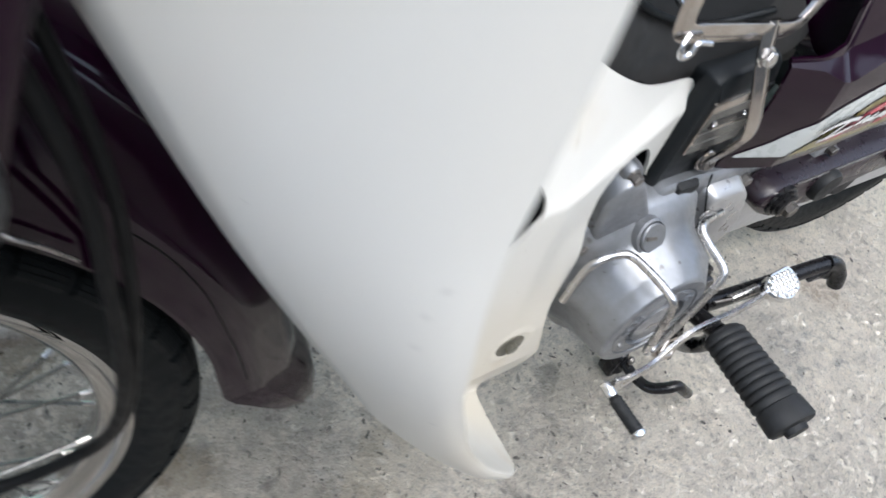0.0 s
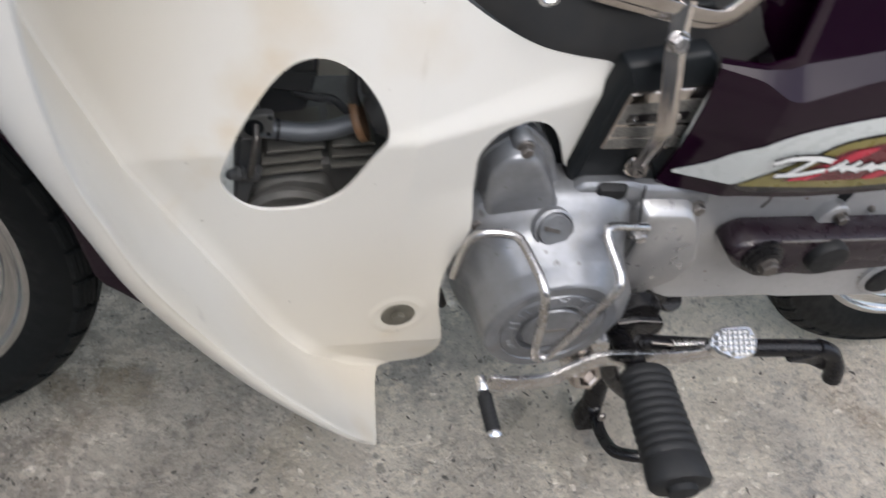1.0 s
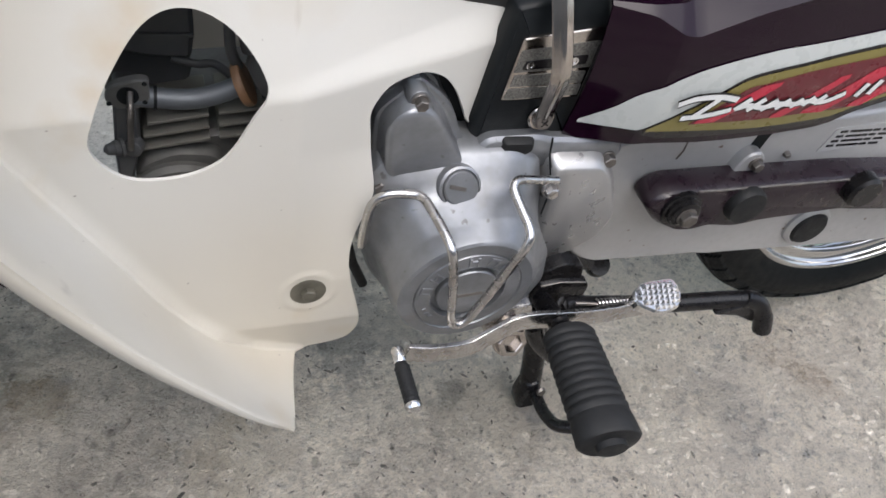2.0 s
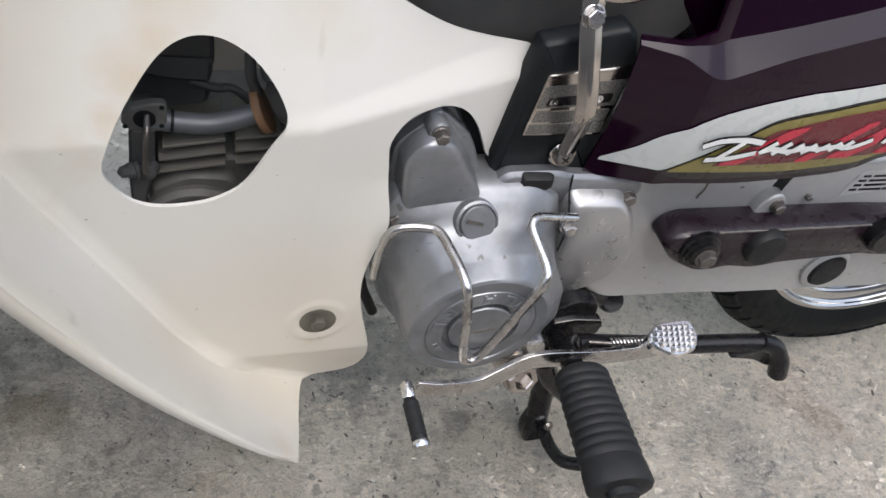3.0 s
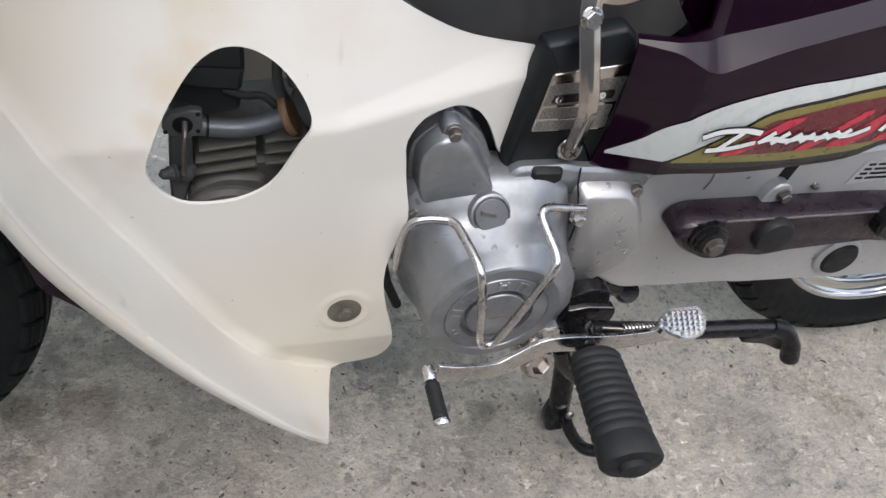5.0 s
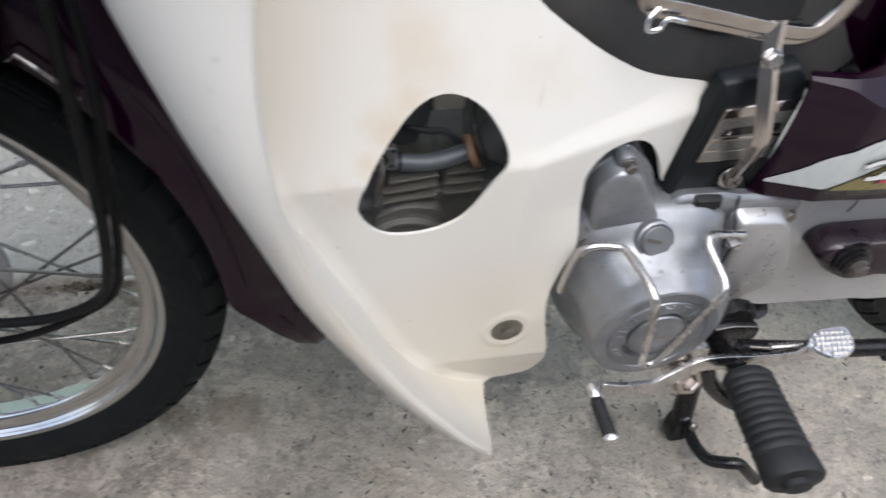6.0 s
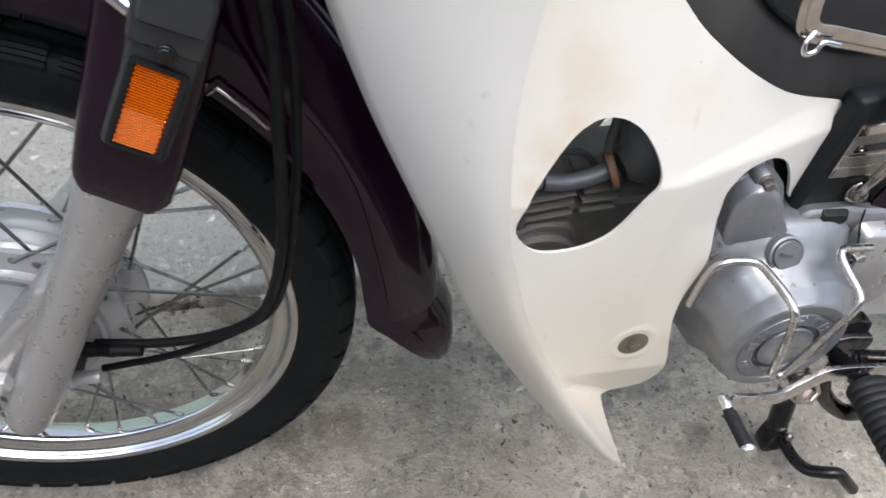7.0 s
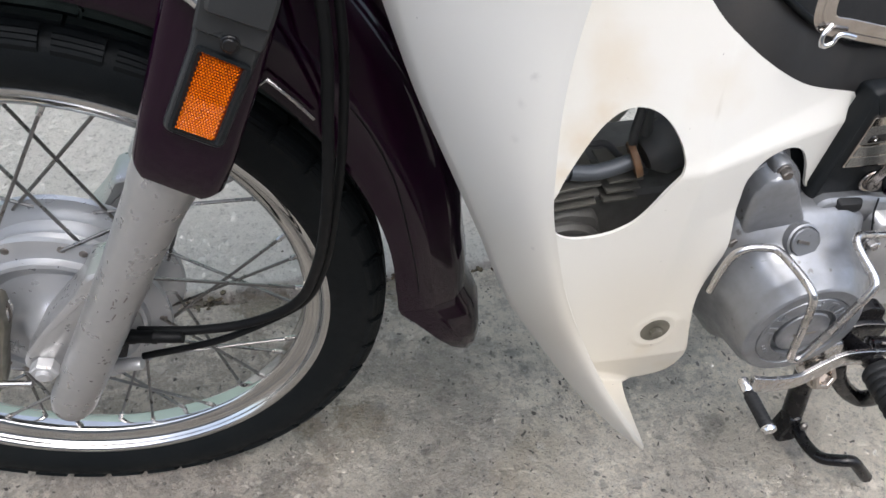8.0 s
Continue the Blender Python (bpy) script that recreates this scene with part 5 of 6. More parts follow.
def foot_peg(side):
    s = 1 if side < 0 else -1
    prof = [(0.0165, 0.0), (0.021, 0.0025)]
    for k in range(10):
        d = 0.005 + k * 0.0078
        prof += [(0.0212, d), (0.0236, d + 0.0006), (0.0244, d + 0.0026), (0.0241, d + 0.0054), (0.0230, d + 0.0068)]
    prof += [(0.0222, 0.0835), (0.0238, 0.0845), (0.0244, 0.090), (0.0247, 0.1035), (0.0225, 0.106), (0.0120, 0.107), (0.0112, 0.112), (0.006, 0.1125)]
    axis = Vector((-0.085, -1.0 * s, 0.03)).normalized()
    c = Vector((0.706, -0.184 * s, 0.284))
    bm = lathe(prof, c, axis, 28)
    for v in bm.verts:   # flattened section
        rel = v.co - c
        along = axis * rel.dot(axis)
        off = (rel - along) * (0.88 + 1.1 * along.length)
        v.co = c + along * 0.955 + Vector((off.x * 1.03, off.y, off.z * 0.78))
    peg = part("foot_peg", bm, RUBBER, bike, "ribbed black rubber foot peg", smooth=45)
    part("peg_bar", tube([(0.712, -0.06 * s, 0.235), (0.712, -0.10 * s, 0.243), (0.708, -0.14 * s, 0.265), (0.702, -0.185 * s, 0.286)], 0.009, 12), FRAME_BLACK, peg, smooth=60)
    return peg


foot_peg(-1)
part("peg_hook", tube(spline([(0.700, -0.150, 0.248), (0.712, -0.152, 0.222), (0.735, -0.154, 0.196), (0.752, -0.158, 0.186), (0.752, -0.168, 0.205), (0.735, -0.175, 0.240)], 6), 0.0085, 12), FRAME_BLACK, bike, "black hooked bar under the foot peg", smooth=60)
part("peg_bracket", plate(rounded([(0.695, 0.225), (0.695, 0.275), (0.73, 0.275), (0.745, 0.262), (0.745, 0.232), (0.72, 0.215)], 0.008), [(0, -0.07), (0, -0.125), (0.003, -0.128)]), FRAME_BLACK, bike, "black foot peg bracket", smooth=40)

# centre stand, down
stand = part("centre_stand", tube(spline([(0.740, -0.075, 0.228), (0.757, -0.077, 0.16), (0.7715, -0.080, 0.098), (0.777, -0.088, 0.045), (0.780, -0.094, 0.013)], 5), 0.0125, 14), FRAME_BLACK, bike, "black centre stand with a bent foot lever", smooth=60)
part("stand_foot", plate(rounded([(0.766, 0.003), (0.763, 0.022), (0.767, 0.052), (0.781, 0.056), (0.789, 0.024), (0.788, 0.003)], 0.005), [(0.001, -0.080), (0, -0.082), (0, -0.099), (0.002, -0.1015)]), FRAME_BLACK, stand, smooth=40)
part("foot_lever", tube(spline([(0.782, -0.098, 0.032), (0.783, -0.122, 0.030), (0.788, -0.143, 0.034), (0.800, -0.155, 0.044), (0.815, -0.160, 0.046), (0.830, -0.164, 0.031), (0.846, -0.166, 0.013)], 5), 0.0072, 12), FRAME_BLACK, stand, smooth=60)
part("lever_tip", lathe([(0.0073, 0), (0.0066, 0.0012), (0.004, 0.0016)], (0.8465, -0.166, 0.0125), (0.63, -0.08, -0.77), 14), STEEL, stand, "bright worn tip", smooth=40)
part("lever_weld", lathe([(0.004, 0), (0.006, 0.003), (0.004, 0.006)], (0.782, -0.104, 0.044), (0.3, -1, 0.3), 10), DARK_STEEL, stand, smooth=40)
part("stand_cross_tube", tube([(0.738, -0.085, 0.228), (0.738, 0.085, 0.228)], 0.013, 14), FRAME_BLACK, stand, smooth=60)
part("stand_leg", tube([(0.740, 0.075, 0.228), (0.7715, 0.080, 0.098), (0.780, 0.094, 0.013)], 0.012, 12), FRAME_BLACK, stand, smooth=60)

# side stand, folded back
side = part("side_stand", tube(spline([(0.722, -0.150, 0.270), (0.76, -0.152, 0.265), (0.82, -0.156, 0.260), (0.88, -0.161, 0.260), (0.910, -0.165, 0.2605)], 5), 0.0085, 14), FRAME_BLACK, bike, "folded black side stand", smooth=60)
part("stand_toe", tube(spline([(0.902, -0.164, 0.263), (0.918, -0.168, 0.2575), (0.9280, -0.174, 0.244), (0.934, -0.178, 0.226)], 5), [0.0085] * 10 + [0.0090] * 6, 12), FRAME_BLACK, side, smooth=60)
part("toe_web", plate(rounded([(0.868, 0.255), (0.900, 0.261), (0.922, 0.254), (0.932, 0.230), (0.920, 0.233), (0.899, 0.246)], 0.004), [(0, -0.163), (0, -0.171), (0.001, -0.172)]), FRAME_BLACK, side, smooth=40)
part("stand_plate", plate(rounded([(0.700, 0.250), (0.698, 0.290), (0.722, 0.302), (0.742, 0.296), (0.746, 0.270), (0.738, 0.252)], 0.006), [(0, -0.118), (0, -0.130), (0.001, -0.131)]), FRAME_BLACK, side, smooth=40)
bolt(side, (0.724, -0.150, 0.270), (0, -0.6, 0.8), 0.0055, 0.004, FRAME_BLACK, name="pivot_bolt")
part("pivot_plate", plate(rounded([(0.700, 0.262), (0.703, 0.281), (0.722, 0.2835), (0.748, 0.279), (0.752, 0.272), (0.751, 0.260), (0.742, 0.256)], 0.003), [(0, -0.128), (0, -0.1345), (0.0008, -0.1355)]), FRAME_BLACK, side, smooth=40)
# paler bead put in for the lit top edge of the plate
part("plate_edge_highlight", tube([(0.704, -0.1353, 0.2805), (0.722, -0.1353, 0.2828), (0.747, -0.1353, 0.2785)], 0.0007, 6), DARK_STEEL, side, smooth=60)
part("spring_hook", tube([(0.728, -0.156, 0.2790), (0.746, -0.160, 0.2795)], 0.0016, 8), DARK_STEEL, side, smooth=60)
coil = [(0.746 + 0.00044 * k, -0.160 + 0.0040 * math.cos(k * math.pi / 4), 0.2795 - 0.00004 * k + 0.0040 * math.sin(k * math.pi / 4)) for k in range(96)]
part("return_spring", tube(coil, 0.0011, 6), STEEL, side, "coiled steel return spring", smooth=60)
part("frame_lug", tube(spline([(0.74, -0.06, 0.225), (0.78, -0.055, 0.215), (0.815, -0.05, 0.195)], 5), 0.0085, 12), FRAME_BLACK, bike, "black frame lug", smooth=60)
part("lug_eye", lathe([(0.006, -0.005), (0.0128, -0.005), (0.0138, 0.0), (0.0128, 0.005), (0.006, 0.005)], (0.828, -0.05, 0.190), (0, -0.5, 0.85), 20), FRAME_BLACK, bike, smooth=40)

# ---- chain case, swing arm and rear wheel ----
case = rounded([(0.76, 0.375), (0.80, 0.382), (0.85, 0.384), (1.05, 0.398), (1.30, 0.40), (1.36, 0.36), (1.37, 0.28), (1.33, 0.215), (1.18, 0.200), (0.93, 0.214), (0.915, 0.218), (0.79, 0.226), (0.745, 0.262), (0.74, 0.33)], 0.012, 5)
chain_case = part("chain_case", plate(case, [(0.004, 0.0), (0, -0.01), (0, -0.068), (0.002, -0.071), (0.006, -0.073)]), SILVER, bike, "silver painted steel chain case", smooth=40)
part("case_seam", tube([(0.8395, -0.0735, 0.388), (0.8395, -0.0738, 0.366), (0.836, -0.0738, 0.357)], 0.0008, 5), DARK_STEEL, chain_case, smooth=0)
part("inspection_plug", lathe([(0.0265, 0.0), (0.0265, 0.004), (0.023, 0.007), (0.0205, 0.007)], (1.048, -0.072, 0.246), (0, -1, 0), 40), SILVER, chain_case, smooth=40)
part("plug_rubber", lathe([(0.0215, 0), (0.0215, 0.006), (0.019, 0.009), (0.006, 0.010)], (1.048, -0.073, 0.246), (0, -1, 0), 40), RUBBER, chain_case, "black rubber inspection plug", smooth=40)
tab = rounded([(0.8935, 0.337), (0.899, 0.359), (0.906, 0.3665), (0.916, 0.3665), (0.923, 0.360), (0.931, 0.337)], 0.006, 5)
part("case_tab", plate(tab, [(0, -0.07), (0, -0.083), (0.0015, -0.0845)]), SILVER, chain_case, smooth=40)
bolt(chain_case, (0.9145, -0.0845, 0.3545), (0, -1, 0), 0.0055, 0.006, washer=1.25)
bolt(chain_case, (0.871, -0.0735, 0.289), (0, -1, 0), 0.0055, 0.006, washer=1.2)
bolt(chain_case, (0.957, -0.0735, 0.353), (0, -1, 0), 0.003, 0.003, washer=1.2)
label = plate(rounded([(0.992, 0.352), (1.000, 0.380), (1.075, 0.386), (1.067, 0.358)], 0.003), [(0, -0.0725), (0, -0.0742)])
lab = part("caution_label", label, material("label_grey", (0.42, 0.42, 0.42), 0.4), chain_case, "grey sticker with rows of unreadable print", smooth=0)
for r in range(4):
    for k in range(5):
        w = 0.008 + 0.003 * ((k * 7 + r * 3) % 3)
        part("print_bar", box((1.003 + 0.013 * k + 0.002 * r, -0.0744, 0.3595 + 0.0055 * r), w, 0.0006, 0.0024), BLACK_INK, lab, smooth=0)

arm = rounded([(0.803, 0.328), (0.806, 0.339), (0.818, 0.3470), (0.850, 0.3470), (0.92, 0.3460), (1.012, 0.3450), (1.24, 0.330), (1.24, 0.28), (1.041, 0.300), (0.933, 0.300), (0.903, 0.295), (0.872, 0.301), (0.857, 0.297), (0.839, 0.298), (0.817, 0.311)], 0.009, 5)
swing = part("swing_arm", plate(arm, [(0, -0.076), (0, -0.100), (0.0025, -0.1035), (0.006, -0.105)]), PLUM, bike, "worn dark plum swing arm", smooth=40)
# thin steel-coloured bead laid in as the highlight on the arm's top edge
part("arm_edge_highlight", tube([(0.848, -0.1045, 0.3455), (0.92, -0.1045, 0.3445), (1.012, -0.1045, 0.3435), (1.24, -0.1045, 0.3285)], 0.0013, 8), DARK_STEEL, swing, smooth=60)
part("pivot_collar", lathe([(0.0190, 0), (0.0185, 0.004), (0.0160, 0.005), (0.0160, 0.008), (0.0138, 0.009), (0.0138, 0.0115), (0.0115, 0.0125)], (0.836, -0.104, 0.3285), (0, -1, 0), 36), FRAME_BLACK, swing, smooth=35)
bolt(swing, (0.836, -0.1160, 0.3285), (0, -1, 0), 0.0082, 0.006, DARK_STEEL, 1.15, "pivot_bolt")
part("pivot_cap", lathe([(0.0195, 0), (0.0195, 0.006), (0.0175, 0.0095), (0.006, 0.011)], (0.9035, -0.1045, 0.327), (0, -1, 0), 36), RUBBER, swing, "black rubber cap", smooth=40)
part("peg_mount", lathe([(0.018, 0), (0.018, 0.012), (0.015, 0.015)], (1.03, -0.104, 0.335), (0, -1, 0), 30), FRAME_BLACK, swing, smooth=40)
REAR = Vector((1.226, 0, 0.309))
wheel("rear_wheel", REAR, 0.2185, 0.284, 0.034, Matrix(), "spoked chrome rear wheel with a black tyre", 46)
part("rear_fender", stack([[REAR + Vector((r * math.cos(w), d, r * math.sin(w))) for r, d in ((0.31, -0.075), (0.34, -0.07), (0.355, 0), (0.34, 0.07), (0.31, 0.075), (0.335, 0.068), (0.35, 0), (0.335, -0.068))] for w in np.linspace(radians(15), radians(172), 30)]), BLACK, bike, "black rear fender", smooth=40)

# ---- body panels ----


CREASE = [(0.69, 0.5215), (0.729, 0.5195), (0.750, 0.5105), (0.760, 0.5095), (0.807, 0.526), (0.852, 0.5395), (1.10, 0.61)]
FACET = [(0.69, 0.5225), (0.751, 0.5260), (0.786, 0.5355), (0.8475, 0.5530), (1.10, 0.629)]


def panel_y(x, z):
    """Side panel: bulged flank, an up-facing facet above the crease, then an upright top."""
    crease, top = table(CREASE, x)[0], table(FACET, x)[0]
    top = max(top, crease)
    y = -0.0915 - 0.0195 * min(1.0, max(0.0, (x - 0.70) / 0.05)) - 0.009 * math.sin(max(0.0, min(1.0, (z - 0.415) / 0.11)) * math.pi * 0.8)
    if z > crease:
        y += 0.80 * (min(z, top) - crease) + 0.22 * max(0.0, z - top)
    return y


flank = [(0.701, 0.523), (0.7005, 0.47), (0.702, 0.4075)] + [tuple(q) for q in spline([(0.72, 0.4100), (0.762, 0.4120), (0.82, 0.4098), (0.887, 0.4140), (0.925, 0.4205), (0.943, 0.4340), (0.962, 0.443), (1.03, 0.470), (1.12, 0.52)], 4)] + [(1.16, 0.56), (1.16, 0.66), (0.80, 0.66), (0.752, 0.60), (0.745, 0.545), (0.728, 0.527)]
low_line = flank[2:-6]
columns = []
for x in np.r_[np.arange(0.701, 0.80, 0.006), np.arange(0.80, 1.161, 0.012)]:
    crease, top = table(CREASE, x)[0], table(FACET, x)[0]
    top = max(top, crease + 0.0008)
    foot = table(low_line, x)[0]
    head = max(top + 0.003, 0.66 if x > 0.752 else 0.5245 + 0.4 * max(0.0, x - 0.724))
    zs = list(np.linspace(foot, crease, 12)) + list(np.linspace(crease, top, 4))[1:] + list(np.linspace(top, head, 6))[1:]
    columns.append([(x, panel_y(x, z), z) for z in zs])
side_panel = part("side_panel", stack(columns, closed=False), MAROON, bike, "glossy dark maroon side panel with a decal", smooth=16, thick=0.003, facing=(0, -1, 0))


def decal(name, outline, lift, mat, label=""):
    return part(name, skin(outline, lambda x, z: panel_y(x, z) - lift, 0.0035), mat, side_panel, label, smooth=60, facing=(0, -1, 0))


upper_edge = [(0.7025, 0.4250), (0.7240, 0.4455), (0.7395, 0.4635), (0.7715, 0.4832), (0.8270, 0.4985), (0.8790, 0.5065), (1.03, 0.534)]
lower_edge = [(1.03, 0.520), (0.91, 0.4985), (0.8585, 0.4868), (0.8190, 0.4772), (0.7990, 0.4630), (0.7690, 0.4405), (0.7488, 0.4278)]


def curve(pts, n=5):
    return [tuple(q) for q in spline(pts, n)]


decal("decal_white", curve(upper_edge) + curve(lower_edge), 0.0010, WHITE_INK, "grey-white swoosh of the decal")
decal("decal_black", curve([(0.744, 0.4262), (0.7680, 0.4412), (0.7985, 0.4645), (0.8185, 0.4790), (0.8585, 0.4888), (0.91, 0.5005), (1.03, 0.522)]) + [(1.03, 0.475)] + curve([(0.9620, 0.4470), (0.9390, 0.4370), (0.9225, 0.4265), (0.887, 0.4205), (0.82, 0.4170), (0.77, 0.4180)]), 0.0014, BLACK_INK, "black border of the decal")
decal("decal_gold", curve([(0.7505, 0.4275), (0.7700, 0.4402), (0.8000, 0.4625), (0.8195, 0.4763), (0.8590, 0.4860), (0.91, 0.4975), (1.03, 0.519)]) + [(1.03, 0.480)] + curve([(0.9530, 0.4500), (0.9365, 0.4415), (0.9210, 0.4332), (0.8950, 0.4285), (0.853, 0.4240), (0.802, 0.4248)]), 0.0018, GOLD_INK, "gold field of the decal")
decal("decal_wine", curve([(0.7874, 0.4332), (0.8187, 0.4662), (0.8346, 0.4718), (0.8550, 0.4779), (0.8930, 0.4867), (1.03, 0.511)]) + [(1.03, 0.486)] + curve([(0.9480, 0.4530), (0.9283, 0.4432), (0.8946, 0.4392), (0.8462, 0.4342)]), 0.0022, WINE_INK, "dark red field of the decal")
for foot, head, w in (((0.7890, 0.4340), (0.8330, 0.4700), 0.020), ((0.8560, 0.4355), (0.9000, 0.4760), 0.014), ((0.8830, 0.4390), (0.9300, 0.4830), 0.024), ((0.9250, 0.4440), (0.975, 0.4900), 0.016)):
    decal("decal_stripe", [foot, (foot[0] + w, foot[1] + 0.0006), (head[0] + w, head[1] + 0.004), head], 0.0026, RED_INK, "bright red stripe")
# name on the decal, kept as plain slanted bars joined by a wavy stroke, with a black border
strokes = [[(0.7665, 0.4560), (0.7800, 0.4612), (0.8000, 0.4618), (0.8165, 0.4585)], [(0.8000, 0.4600), (0.7860, 0.4430)], [(0.7760, 0.4418), (0.7960, 0.4432), (0.8160, 0.4485)],
           [(0.8290, 0.4588), (0.8190, 0.4480)], [(0.8420, 0.4580), (0.8310, 0.4465)], [(0.8540, 0.4565), (0.8440, 0.4460)], [(0.8660, 0.4560), (0.8570, 0.4470)], [(0.8780, 0.4560), (0.8700, 0.4480)], [(0.8880, 0.4575), (0.8810, 0.4490)],
           [(0.8980, 0.4590), (0.8915, 0.4500)], [(0.8200, 0.4492), (0.8300, 0.4520), (0.8440, 0.4490), (0.8580, 0.4520), (0.8720, 0.4510), (0.8860, 0.4535), (0.9000, 0.4520), (0.9150, 0.4600)], [(0.9310, 0.4690), (0.9270, 0.4560)], [(0.9420, 0.4720), (0.9380, 0.4580)]]
for lift, width, mat, nm in ((0.0030, 0.0042, BLACK_INK, "lettering_border"), (0.0034, 0.0025, LETTER_INK, "lettering")):
    bm = bmesh.new()
    for st in strokes:
        pts = spline(st, 5)
        rings = []
        for k, q in enumerate(pts):
            t = pts[min(k + 1, len(pts) - 1)] - pts[max(k - 1, 0)]
            nrm = np.array((-t[1], t[0])) / (np.linalg.norm(t) + 1e-9)
            a, b = q + nrm * width, q - nrm * width
            rings.append([(a[0], panel_y(a[0], a[1]) - lift, a[1]), (b[0], panel_y(b[0], b[1]) - lift, b[1])])
        stack(rings, closed=False, bm=bm)
    part(nm, bm, mat, side_panel, smooth=60)

# black side piece with the chrome badge plate
piece_line = rounded([(0.6400, 0.5135), (0.6970, 0.5270), (0.7060, 0.5200), (0.7130, 0.503), (0.7115, 0.45), (0.7090, 0.401), (0.632, 0.4015), (0.628, 0.42), (0.634, 0.47)], 0.003, 4)
piece = part("side_trim", plate(piece_line, [(0, -0.073), (0, -0.0835), (0.0022, -0.0872), (0.0042, -0.0885)], fine=0.005), BLACK, bike, "matt black side trim piece", smooth=40)
# black fillers added behind the trim to keep see-through gaps dark
part("trim_filler", plate(rounded([(0.650, 0.505), (0.698, 0.515), (0.716, 0.500), (0.714, 0.41), (0.640, 0.41)], 0.005, 4), [(0, -0.02), (0, -0.0725)]), BLACK, piece, smooth=40)
part("gap_filler", plate(rounded([(0.690, 0.49), (0.690, 0.57), (0.79, 0.62), (0.79, 0.47)], 0.008), [(0, 0.03), (0, -0.052)]), BLACK, bike, "black sheet added to close the gap beside the side trim", smooth=40)
badge_line = rounded([(0.6489, 0.4922), (0.7081, 0.5010), (0.7040, 0.4430), (0.6440, 0.4425)], 0.0015, 3)
badge = part("badge_plate", plate(badge_line, [(0, -0.088), (0, -0.0905), (0.0008, -0.0911)]), STRAP_CHROME, piece, "tarnished chrome badge plate", smooth=30)
part("badge_window", plate(rounded([(0.6530, 0.4680), (0.6545, 0.4750), (0.7005, 0.4795), (0.7000, 0.4720)], 0.002), [(0, -0.0905), (0, -0.0918)]), BLACK_INK, badge, smooth=0)
speck = material("badge_stipple", (0.085, 0.083, 0.076), 0.4, 0.7, second=(0.36, 0.355, 0.33), mix=1.0, scale=700, grain=1300)
part("badge_panel", plate(rounded([(0.6475, 0.4660), (0.6495, 0.4835), (0.7060, 0.4905), (0.7045, 0.4690)], 0.001), [(0, -0.0905), (0, -0.0913)]), speck, badge, smooth=0)
for z0, z1, sh in ((0.4545, 0.4635, 0.002), (0.4440, 0.4525, 0.0)):
    part("badge_panel", plate(rounded([(0.6455 + sh, z0), (0.6470 + sh, z1), (0.7025, z1 + 0.0025), (0.7020, z0 + 0.0015)], 0.001), [(0, -0.0905), (0, -0.0916)]), speck, badge, smooth=0)
for x in (0.6585, 0.6905):
    part("badge_mark", lathe([(0.0032, 0), (0.0032, 0.0006), (0.0018, 0.0006), (0.0018, 0.0001)], (x, -0.0918, 0.4722 + 0.08 * (x - 0.66)), (0, -1, 0), 16), CHROME, badge, smooth=0)

# chrome strap from the rack down to the side trim
strap_path = spline([(0.661, -0.086, 0.562), (0.6610, -0.0950, 0.538), (0.6645, -0.1060, 0.511), (0.6690, -0.1135, 0.484), (0.6720, -0.1100, 0.466), (0.680, -0.0930, 0.4255)], 9)
strap = part("rack_strap", tube(strap_path, 0, flat=(0.0074, 0.0014, (-1, 0, -0.15))), STRAP_CHROME, bike, "ridged brownish chrome strap of the carrier rack", smooth=60)
part("strap_eye", lathe([(0.0105, 0), (0.0105, 0.002), (0.0095, 0.003)], (0.680, -0.0895, 0.4255), (0, -1, 0.05), 28), STRAP_CHROME, strap, smooth=40)
bolt(strap, (0.680, -0.0925, 0.4255), (0, -1, 0.05), 0.0066, 0.004, DARK_STEEL, 1.15, slot=True)
for tilt in (35, 125):
    part("screw_slot", box((0.680, -0.0978, 0.4257), 0.0072, 0.0010, 0.0014, Euler((0, radians(tilt), 0)).to_matrix()), BLACK_INK, strap, smooth=0)
bolt(strap, (0.6612, -0.0955, 0.538), (0, -1, 0.25), 0.0062, 0.005, STEEL, 1.3)

# carrier rack behind the shield
rack_line = [(0.550, -0.096, 0.70), (0.555, -0.094, 0.63), (0.559, -0.0925, 0.592), (0.566, -0.0920, 0.5785), (0.585, -0.0915, 0.5740), (0.62, -0.090, 0.5660), (0.66, -0.0875, 0.5565), (0.687, -0.0865, 0.5525), (0.700, -0.085, 0.558), (0.712, -0.082, 0.577), (0.73, -0.080, 0.64)]
rack = part("carrier_rack", tube(spline(rack_line, 6), 0, flat=(0.0022, 0.0046, (0, 1, 0))), STRAP_CHROME, bike, "chrome carrier rack of flat bars", smooth=35, bevel=0.0006)
part("rack_bar", tube([(0.560, -0.086, 0.606), (0.62, -0.082, 0.596), (0.712, -0.077, 0.582)], 0.0026, 10), CHROME, rack, smooth=60)
part("rack_bar", tube([(0.568, -0.087, 0.583), (0.59, -0.02, 0.583), (0.59, 0.05, 0.583)], 0.0026, 10), CHROME, rack, smooth=60)
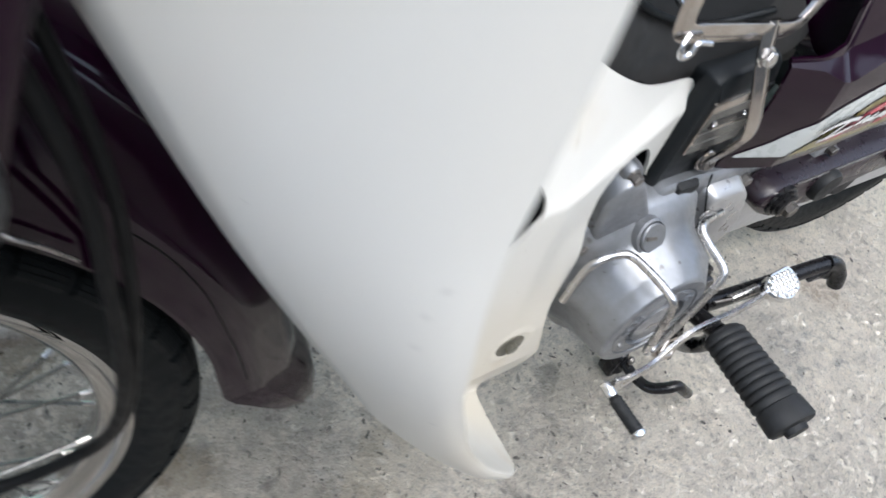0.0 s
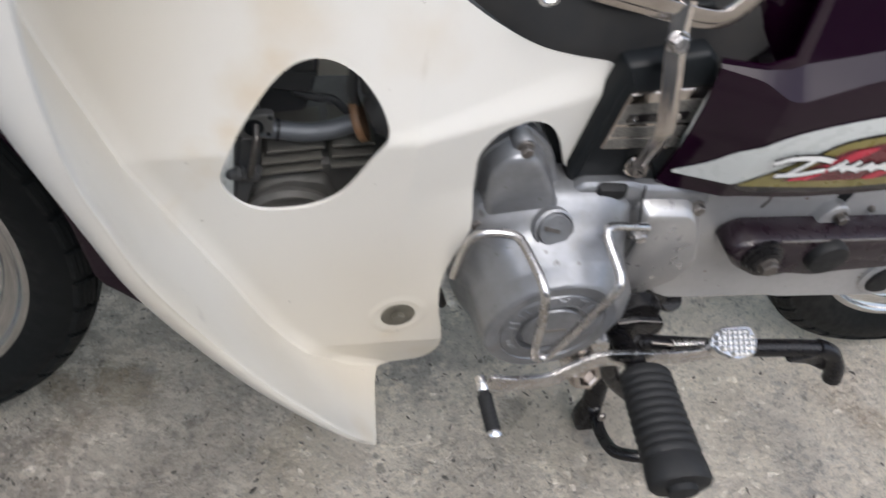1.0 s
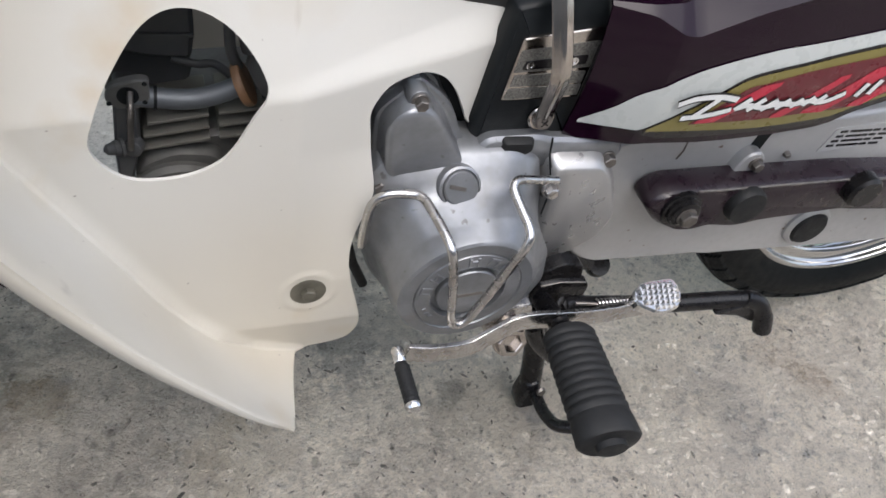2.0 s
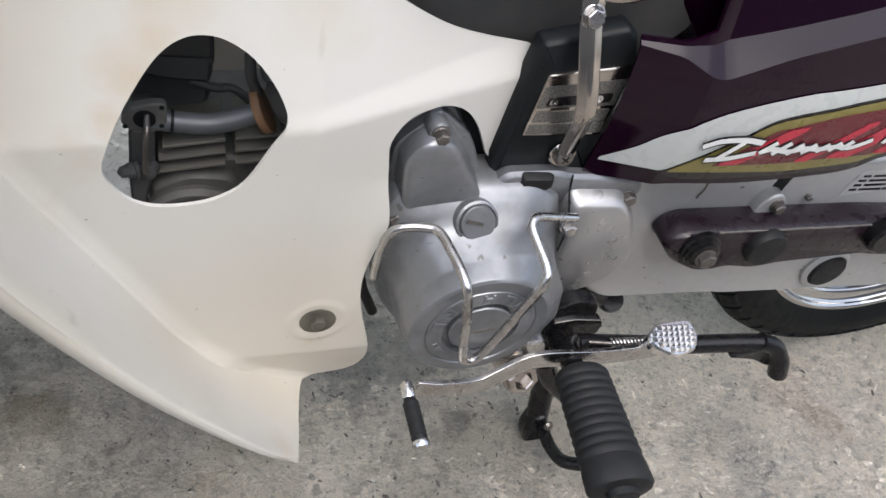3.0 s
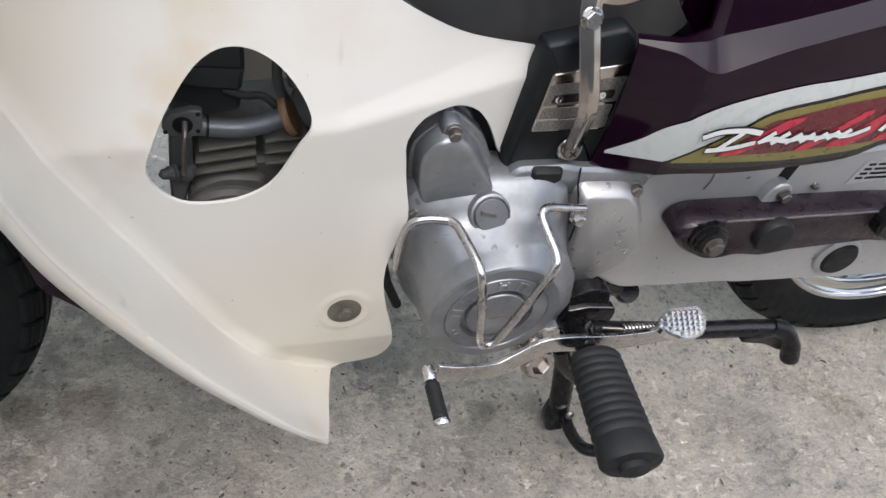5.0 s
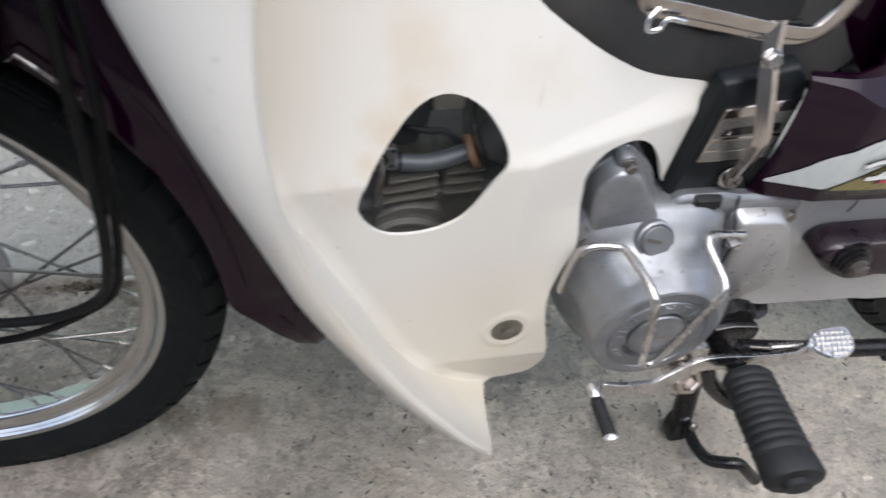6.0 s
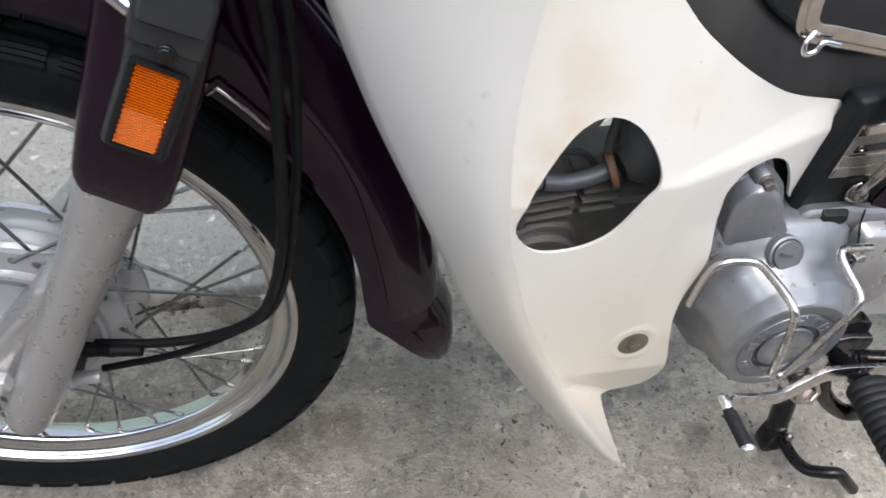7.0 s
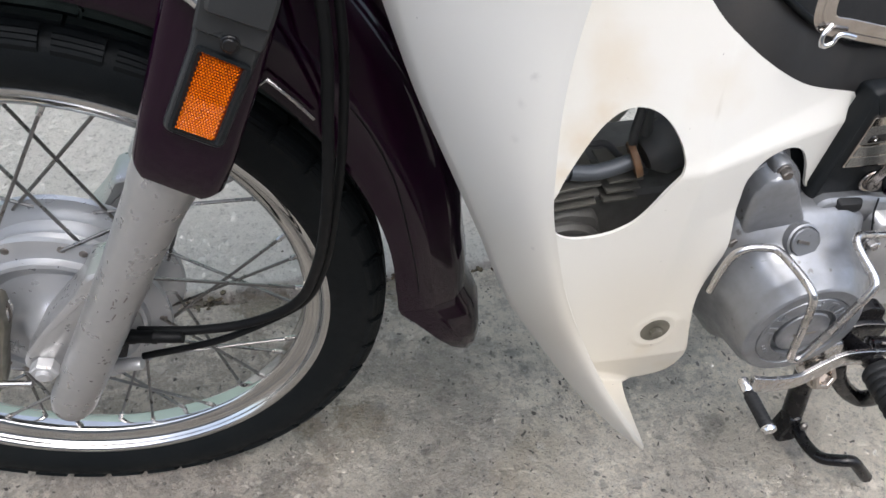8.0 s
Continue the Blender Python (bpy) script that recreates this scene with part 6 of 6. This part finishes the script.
part("rack_hook", tube(spline([(0.5665, -0.094, 0.5760), (0.5605, -0.097, 0.5700), (0.5615, -0.099, 0.5635), (0.5685, -0.099, 0.5645), (0.5730, -0.098, 0.5705), (0.5850, -0.0985, 0.5685)], 5), 0.0021, 8), CHROME, rack, smooth=60)

# frame tunnel behind the shield: rim and dark inner face


def tunnel_y(x, z):
    edge = 0.497 + 0.75 * max(0.0, 0.60 - x) + 0.10 * max(0.0, x - 0.64)
    t = z - edge
    return -0.058 - 0.014 * min(1.0, max(0.0, (x - 0.64) / 0.07)) + 0.25 * max(0.0, t) + 0.16 * max(0.0, t - 0.028)


rim_line = [(0.40, 0.80), (0.43, 0.66), (0.50, 0.562), (0.56, 0.520), (0.61, 0.495), (0.66, 0.485), (0.74, 0.508), (0.757, 0.521), (0.744, 0.545), (0.73, 0.60), (0.62, 0.60), (0.56, 0.66), (0.50, 0.80)]
tunnel = part("frame_tunnel", skin([tuple(q) for q in rounded(rim_line, 0.01)], tunnel_y, 0.007), GREY, bike, "dull brown-grey plastic frame tunnel", smooth=40, thick=0.004, facing=(0, -1, 0))
inner = [(0.47, 0.80), (0.50, 0.66), (0.545, 0.588), (0.585, 0.556), (0.62, 0.541), (0.648, 0.536), (0.70, 0.545), (0.705, 0.60), (0.60, 0.61), (0.55, 0.68), (0.52, 0.80)]
part("tunnel_recess", skin([tuple(q) for q in rounded(inner, 0.012)], lambda x, z: tunnel_y(x, z) - 0.004, 0.006), RUBBER, tunnel, "dark rubbery inner face", smooth=40, thick=0.002, facing=(0, -1, 0))
part("tunnel_lip", tube([(x, tunnel_y(x, z) - 0.005, z) for x, z in spline([(0.50, 0.66), (0.545, 0.588), (0.585, 0.556), (0.62, 0.541), (0.648, 0.5365), (0.70, 0.545)], 5)], 0.003, 8), BLACK, tunnel, smooth=60)
part("rear_body", plate(rounded([(0.735, 0.52), (0.735, 0.66), (1.25, 0.70), (1.3, 0.60), (1.1, 0.52), (0.8, 0.47)], 0.03), [(0.01, 0.07), (0, 0.06), (0, -0.06), (0.01, -0.07)]), MAROON, bike, "dark maroon rear body", smooth=40)
